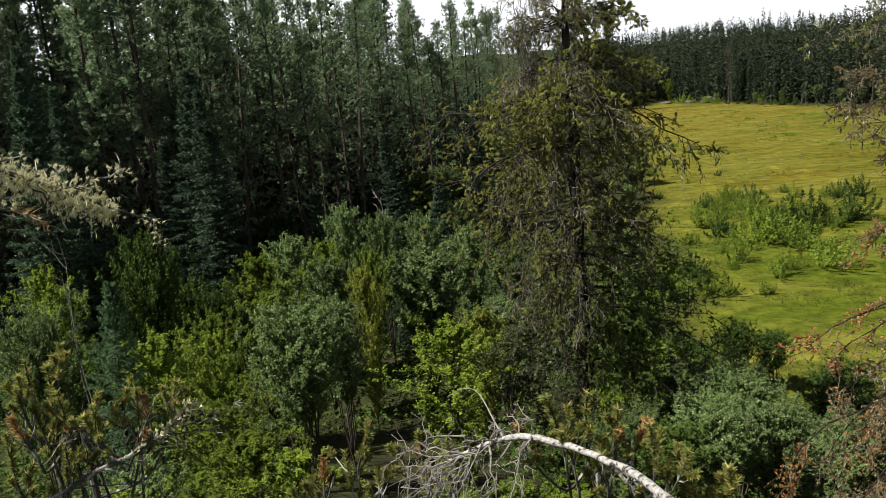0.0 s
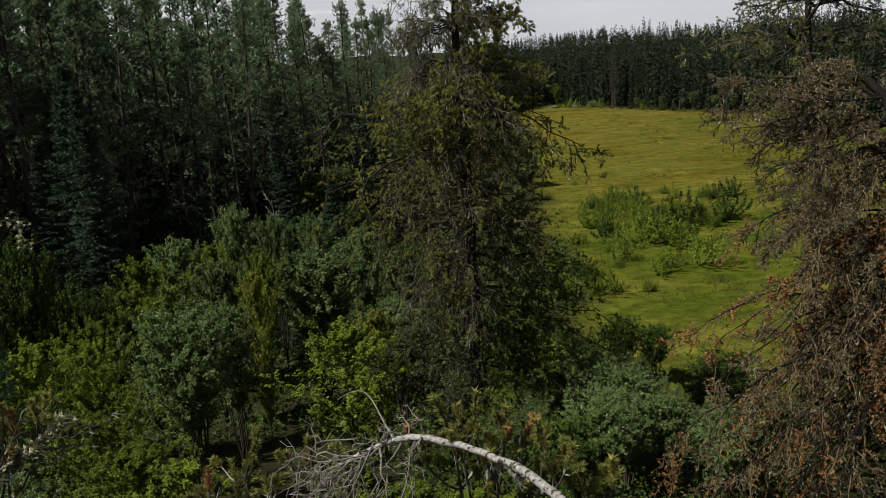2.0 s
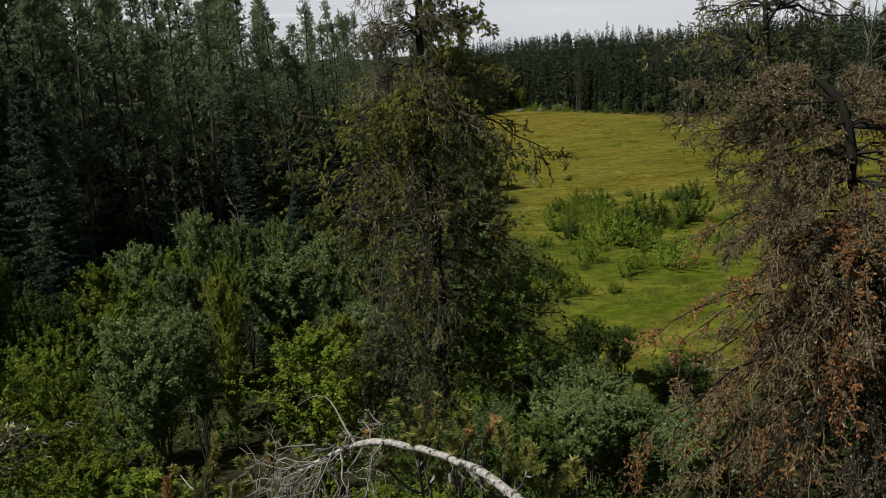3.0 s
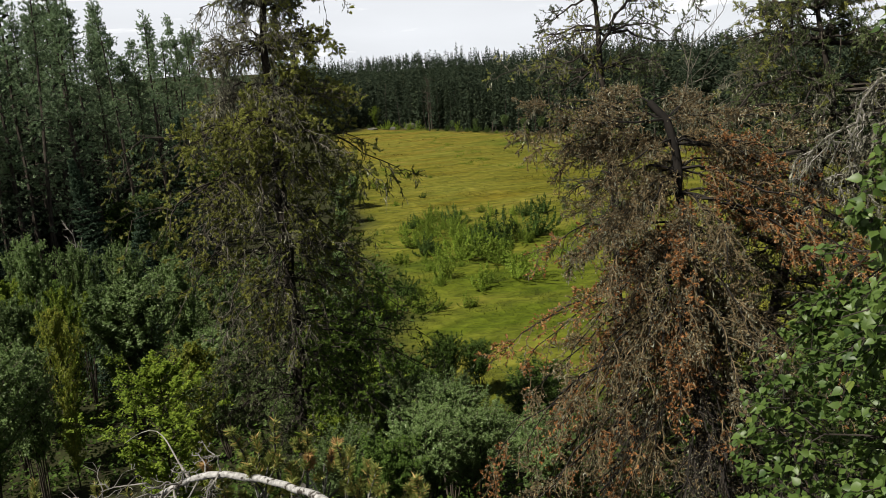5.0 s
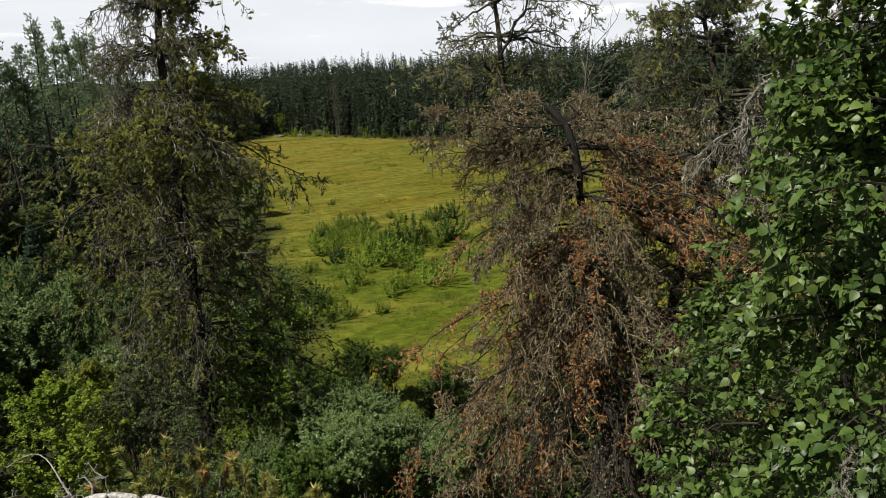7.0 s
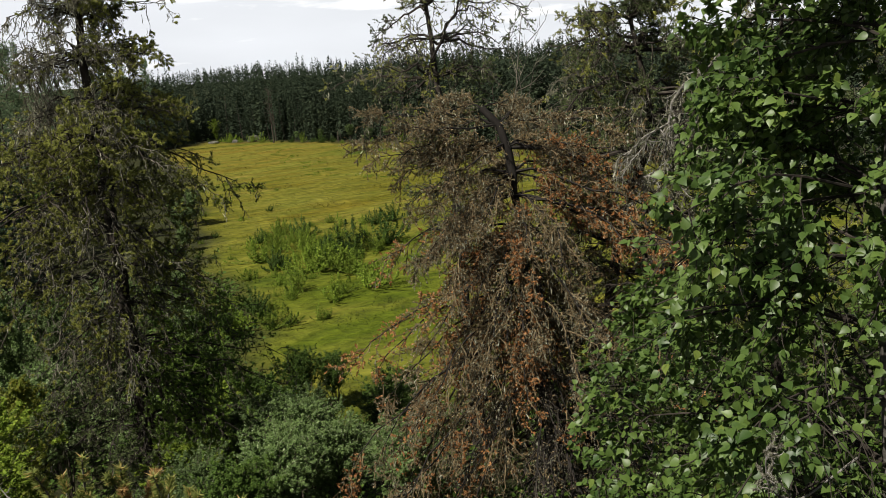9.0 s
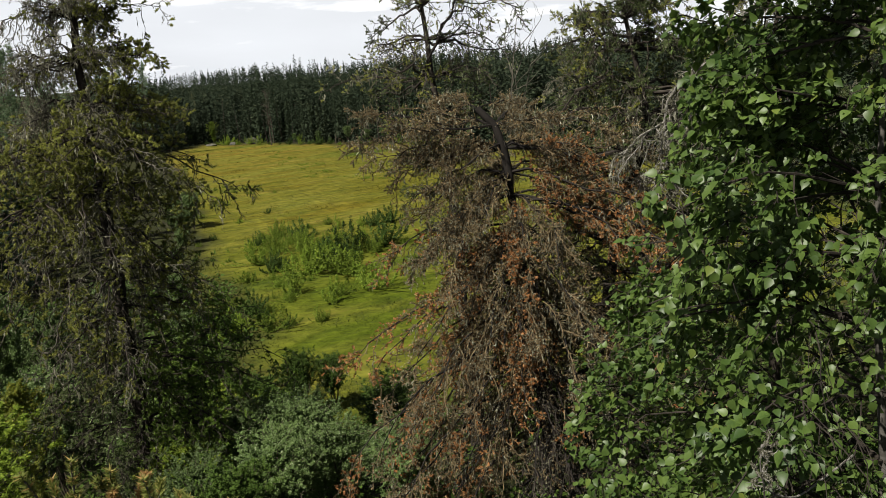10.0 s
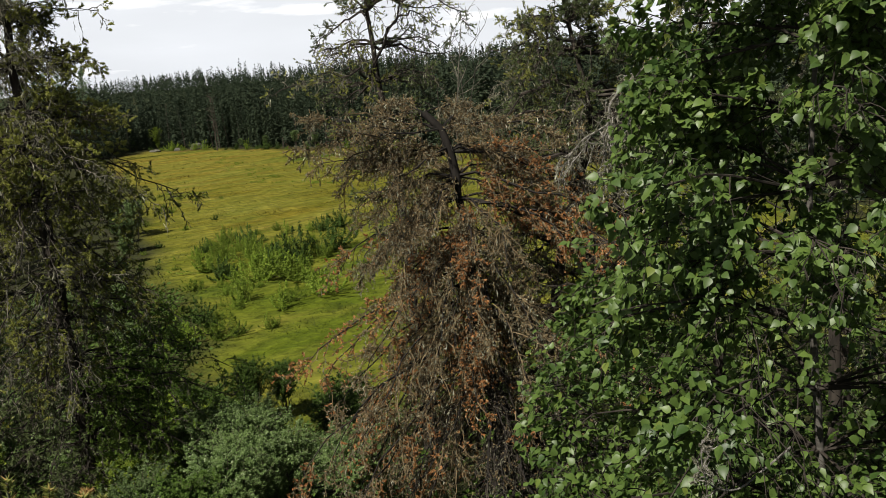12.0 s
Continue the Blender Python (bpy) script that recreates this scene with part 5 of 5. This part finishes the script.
def young_pine(seed, label, root_at, tips, red=(), needle=0.038, dense=1.0):
    """A low pine whose shoots end at the given tips; rust-brown dead shoots at the red ones."""
    rng = np.random.default_rng(seed)
    root = empty("young_pine", label, "tree", "young pines before the lookout")
    x, y = root_at
    b = np.array([x, y, float(height(x, y)) - 0.05])
    root.matrix_basis = Matrix.Translation(Vector(b))
    w, f = Geo(), Geo()
    stem = curve([(0, 0, 0), (0.02, 0.03, 0.7), (0.0, 0.02, max(t[2] for t in tips) - b[2] - 0.35)], 8)
    tubes(w, stem[None], np.linspace(0.03, 0.012, 8)[None], 7)
    for k, tip in enumerate(list(tips) + list(red)):
        tip = np.array(tip) - b
        start = stem[int(rng.integers(4, 8))]
        lean = np.array([rng.normal(0, 0.03), rng.normal(0, 0.03), -0.12])
        mid = start * 0.4 + tip * 0.6 + np.array([0, 0, -0.22]) + rng.normal(0, 0.02, 3)
        Q = curve([start, mid, tip + lean * 1.3, tip + lean * 0.6, tip], 14)[None]
        tubes(w, Q, np.linspace(0.008, 0.0034, 14)[None], 5)
        S, L = sprout(rng, Q, 5, 0.62, 0.93, 0.10, 52, 0.35, -0.25, 0.03, 5, 0.1)
        tubes(w, S, taper(L, 0.0032, 5, 0.7), 4)
        m = 1 if k >= len(tips) else 0
        C, A = along(rng, Q[:, 11:], int(22 * dense), 0.1, 1.0)
        needles(f, rng, C, A, 0.012, needle, 0.0056, 12, m, 1.3)
        if m == 0:
            for q in S:
                C, A = along(rng, q[None, 2:], int(14 * dense), 0.2, 1.0)
                needles(f, rng, C, A, 0.012, needle * 0.9, 0.0056, 11, 1 if rng.random() < 0.03 else 0, 1.1)
    part("wood", w, M_LIMBLICHEN, root)
    part("foliage", f, [M_NEARNEEDLE, M_RUST], root)
    return root


TIPS_MID = [(0.29, 2.43, 9.91), (0.42, 2.38, 9.93), (0.52, 2.39, 9.86), (0.59, 2.27, 9.86), (0.35, 2.40, 9.81), (0.24, 2.49, 9.74), (0.45, 2.36, 9.78),
            (0.70, 2.24, 9.77), (0.83, 2.25, 9.70), (0.77, 2.27, 9.63)]
TIPS_LOW = [(-0.36, 2.93, 9.59), (-0.25, 2.89, 9.55), (-0.16, 2.90, 9.59), (-0.47, 2.96, 9.51), (-0.59, 2.94, 9.42), (-0.05, 2.75, 9.62), (-0.33, 2.88, 9.47),
            (-0.13, 2.80, 9.49), (-0.69, 2.92, 9.38)]
TIPS_LEFT = [(-1.56, 2.68, 10.00), (-1.51, 2.82, 10.03), (-1.46, 2.85, 10.06), (-1.33, 2.80, 9.92), (-1.29, 2.82, 9.83), (-1.34, 2.68, 9.87), (-1.55, 2.57, 9.86),
             (-1.52, 2.70, 9.91), (-1.41, 2.65, 9.76), (-1.08, 2.91, 9.89), (-1.21, 2.85, 9.90), (-1.57, 2.79, 10.07), (-1.45, 2.74, 9.95)]
RED_LEFT = [(-1.19, 2.86, 9.86), (-1.19, 2.81, 9.74), (-1.54, 2.58, 9.93)]
young_pine(241, "young pine with yellow-green shoots behind the bleached branch", (0.50, 2.65), TIPS_MID, [(0.62, 2.42, 9.80)], 0.027, 1.3)
young_pine(242, "low pine with dull olive shoots below the lookout", (-0.35, 3.05), TIPS_LOW, [(-0.55, 2.92, 9.50)], 0.027, 1.3)
young_pine(243, "young pine with green and rusty shoots beside a lichened limb", (-1.5, 2.95), TIPS_LEFT, RED_LEFT, 0.026, 1.2)


def lichen_pine():
    """A small pine just beside the lookout that reaches in with two lichened limbs."""
    rng = np.random.default_rng(251)
    x, y = -2.6, 1.5
    b = np.array([x, y, float(height(x, y)) - 0.05])
    root = empty("lichened_pine", "small pine with limbs thickly covered in pale lichen", "tree")
    root.matrix_basis = Matrix.Translation(Vector(b))
    g = Geo()
    trunk = curve(np.array([b, (x, y, 10.2), (x + 0.05, y, 11.4), (x + 0.1, y, 12.2)]) - b, 10)
    tubes(g, trunk[None], np.linspace(0.075, 0.02, 10)[None], 9)
    part("trunk", g, M_BARK, root, smooth=True)
    for name, pts, r, thick in (("lower_limb", [(x, y, 9.15), (-1.9, 2.25, 9.45), (-1.53, 2.55, 9.60), (-1.32, 2.69, 9.66), (-1.18, 2.81, 9.67), (-1.10, 2.90, 9.73), (-1.02, 2.93, 9.79)], 0.019, 0.35),
                                ("upper_limb", [(x, y, 10.9), (-1.75, 2.0, 10.95), (-1.28, 2.26, 10.84), (-1.16, 2.33, 10.78), (-1.08, 2.36, 10.71), (-0.96, 2.47, 10.63)], 0.013, 1.0)):
        P = curve(np.array(pts) - b, 22)
        P[2:] += rng.normal(0, 0.004, P[2:].shape)
        w, f = Geo(), Geo()
        tubes(w, P[None], (np.linspace(r * 1.3, r * 0.35, 22))[None], 8)
        Q, L = sprout(rng, P[None], 20, 0.5, 1.0, 0.22 if thick < 1 else 0.24, 45, 0.15, 0.1, 0.1, 7, 0.1)
        tubes(w, Q, taper(L, 0.0035, 7, 0.4), 5)
        T, L2 = sprout(rng, Q, 5, 0.2, 1.0, L * 0.35, 50, 0.1, 0.1, 0.12, 4, 0.3)
        tubes(w, T, taper(L2, 0.0018, 4, 0.5), 4)
        limb = part(name, w, M_LIMBLICHEN, root, "grey lichened limb")
        if thick == 1.0:
            C, A = along(rng, P[None], 2400, 0.4, 0.97)
            C = C + rng.normal(0, 0.026, C.shape) * (0.3 + np.abs(np.sin(C[:, :1] * 21 + 1))) - np.array([0, 0, 0.012])
            needles(f, rng, C, A, 0.008, 0.012, 0.0018, 12, 0, 2.0)
            strands(f, rng, C[::4], 0.026, 0.0026)
            C, A = along(rng, Q, 26, 0.0, 0.95)
            C = C + rng.normal(0, 0.014, C.shape)
            needles(f, rng, C, A, 0.008, 0.011, 0.0018, 14, 0, 2.0)
            C, A = along(rng, Q[rng.random(len(Q)) < 0.22], 6, 0.4, 1.0)
            needles(f, rng, C, A, 0.03, 0.04, 0.0024, 12, 1, 0.9)
        else:
            C, A = along(rng, P[None], 60, 0.55, 1.0)
            needles(f, rng, C + rng.normal(0, 0.010, C.shape), A, 0.015, 0.013, 0.005, 8, 0, 1.6)
            C, A = along(rng, P[None], 90, 0.9, 1.0)
            needles(f, rng, C + rng.normal(0, 0.014, C.shape), A, 0.015, 0.016, 0.006, 8, 0, 1.6)
        part("lichen", f, [M_PALELICHEN, M_RUST], limb)


lichen_pine()


# ---- deadwood and stones further off ----
def snag(seed, name, label, points, r, mat, twigs=14, group=""):
    rng = np.random.default_rng(seed)
    root = empty(name, label, "deadwood", group)
    p = np.array(points, float)
    b = p[0].copy()
    root.matrix_basis = Matrix.Translation(Vector(b))
    P = curve(p - b, 12)
    long = np.linalg.norm(p[-1] - p[0])
    P[1:] += rng.normal(0, 0.006 * long, P[1:].shape)
    g = Geo()
    tubes(g, P[None], np.linspace(r, r * 0.2, 12)[None], 6)
    part("trunk", g, mat, root)
    Q, L = sprout(rng, P[None], twigs, 0.3, 1.0, 0.16 * long, 45, 0.2, 0.0, 0.05, 5, 0.4)
    for q, l in zip(Q, L):
        w = Geo()
        q, l = q[None], np.array([l])
        tubes(w, q, taper(l, r * 0.3, 5, 0.4), 4)
        T, L2 = sprout(rng, q, 3, 0.3, 1.0, l * 0.45, 40, 0.2, 0.0, 0.05, 4, 0.3)
        tubes(w, T, taper(L2, r * 0.15, 4, 0.5), 3)
        part("twig", w, mat, root)


def grounded(x, y):
    return (x, y, float(height(x, y)) - 0.1)


snag(261, "dead_sapling", "bare grey dead sapling with upright twigs", [grounded(7.5, 9.5), (7.22, 9.11, 10.3), (7.38, 8.97, 11.0), (7.28, 9.07, 11.55)], 0.022, M_GREYTWIG, 26)
snag(262, "dead_sapling", "thin bleached dead sapling among the shrubs", [grounded(-6.1, 12.4), (-6.1, 12.5, 8.9)], 0.018, M_PALETWIG, 6, "bleached stems")
snag(263, "dead_sapling", "thin bleached dead sapling among the shrubs", [grounded(-5.85, 12.0), (-5.95, 12.1, 8.2)], 0.015, M_PALETWIG, 5, "bleached stems")
snag(264, "dead_sapling", "slender pale stem at the foot of the forest", [grounded(-2.4, 31.9), (-2.3, 31.9, 6.0)], 0.05, M_PALETWIG, 6, "bleached stems")
snag(265, "dead_sapling", "slender pale stem at the foot of the forest", [grounded(-2.0, 31.9), (-2.1, 31.9, 5.6)], 0.05, M_PALETWIG, 6, "bleached stems")
snag(266, "dead_spruce", "bare dark dead spruce standing at the meadow edge", [grounded(52.0, 140.4), (52.0, 140.4, 9.5)], 0.16, M_BARK, 40)
snag(267, "stump", "short dark stump on the meadow", [grounded(59.2, 128.0), (59.2, 128.0, 1.8)], 0.16, M_BARK, 3)


def boulder(seed, x, y, size, label):
    rng = np.random.default_rng(seed)
    bm = bmesh.new()
    bmesh.ops.create_icosphere(bm, subdivisions=3, radius=1)
    for v in bm.verts:
        k = 1 + 0.28 * noise.noise(v.co * 1.3 + Vector((seed, 0, 0))) + 0.08 * noise.noise(v.co * 4)
        v.co = Vector((v.co.x * size[0], v.co.y * size[1], v.co.z * size[2])) * k
    me = bpy.data.meshes.new("boulder")
    bm.to_mesh(me)
    bm.free()
    me.materials.append(M_ROCK)
    ob = tagged(new("boulder", me), label, "rock", "stones at the meadow edge")
    ob.matrix_basis = pose(x, y, float(height(x, y)) + size[2] * 0.35, 0, 0, rng.uniform(0, 360))


boulder(5, 51.5, 149.5, (1.4, 1.0, 0.85), "large pale grey boulder at the meadow edge")
boulder(9, 48.6, 152.0, (0.7, 0.6, 0.45), "small pale boulder at the meadow edge")
boulder(14, 45.3, 155.0, (1.4, 0.5, 0.35), "low grey stone at the meadow edge")
set_out(far_birches, np.random.default_rng(131), [(46.6, 157.5, 1.15)])
set_out(far_willows, np.random.default_rng(132), [(57.5, 131.5, 0.6), (60.2, 125.0, 0.75), (61.5, 120.5, 0.65), (63.0, 117.0, 0.7), (55.2, 137.0, 0.5), (43.0, 161.0, 0.6), (66.0, 112.0, 0.7)])
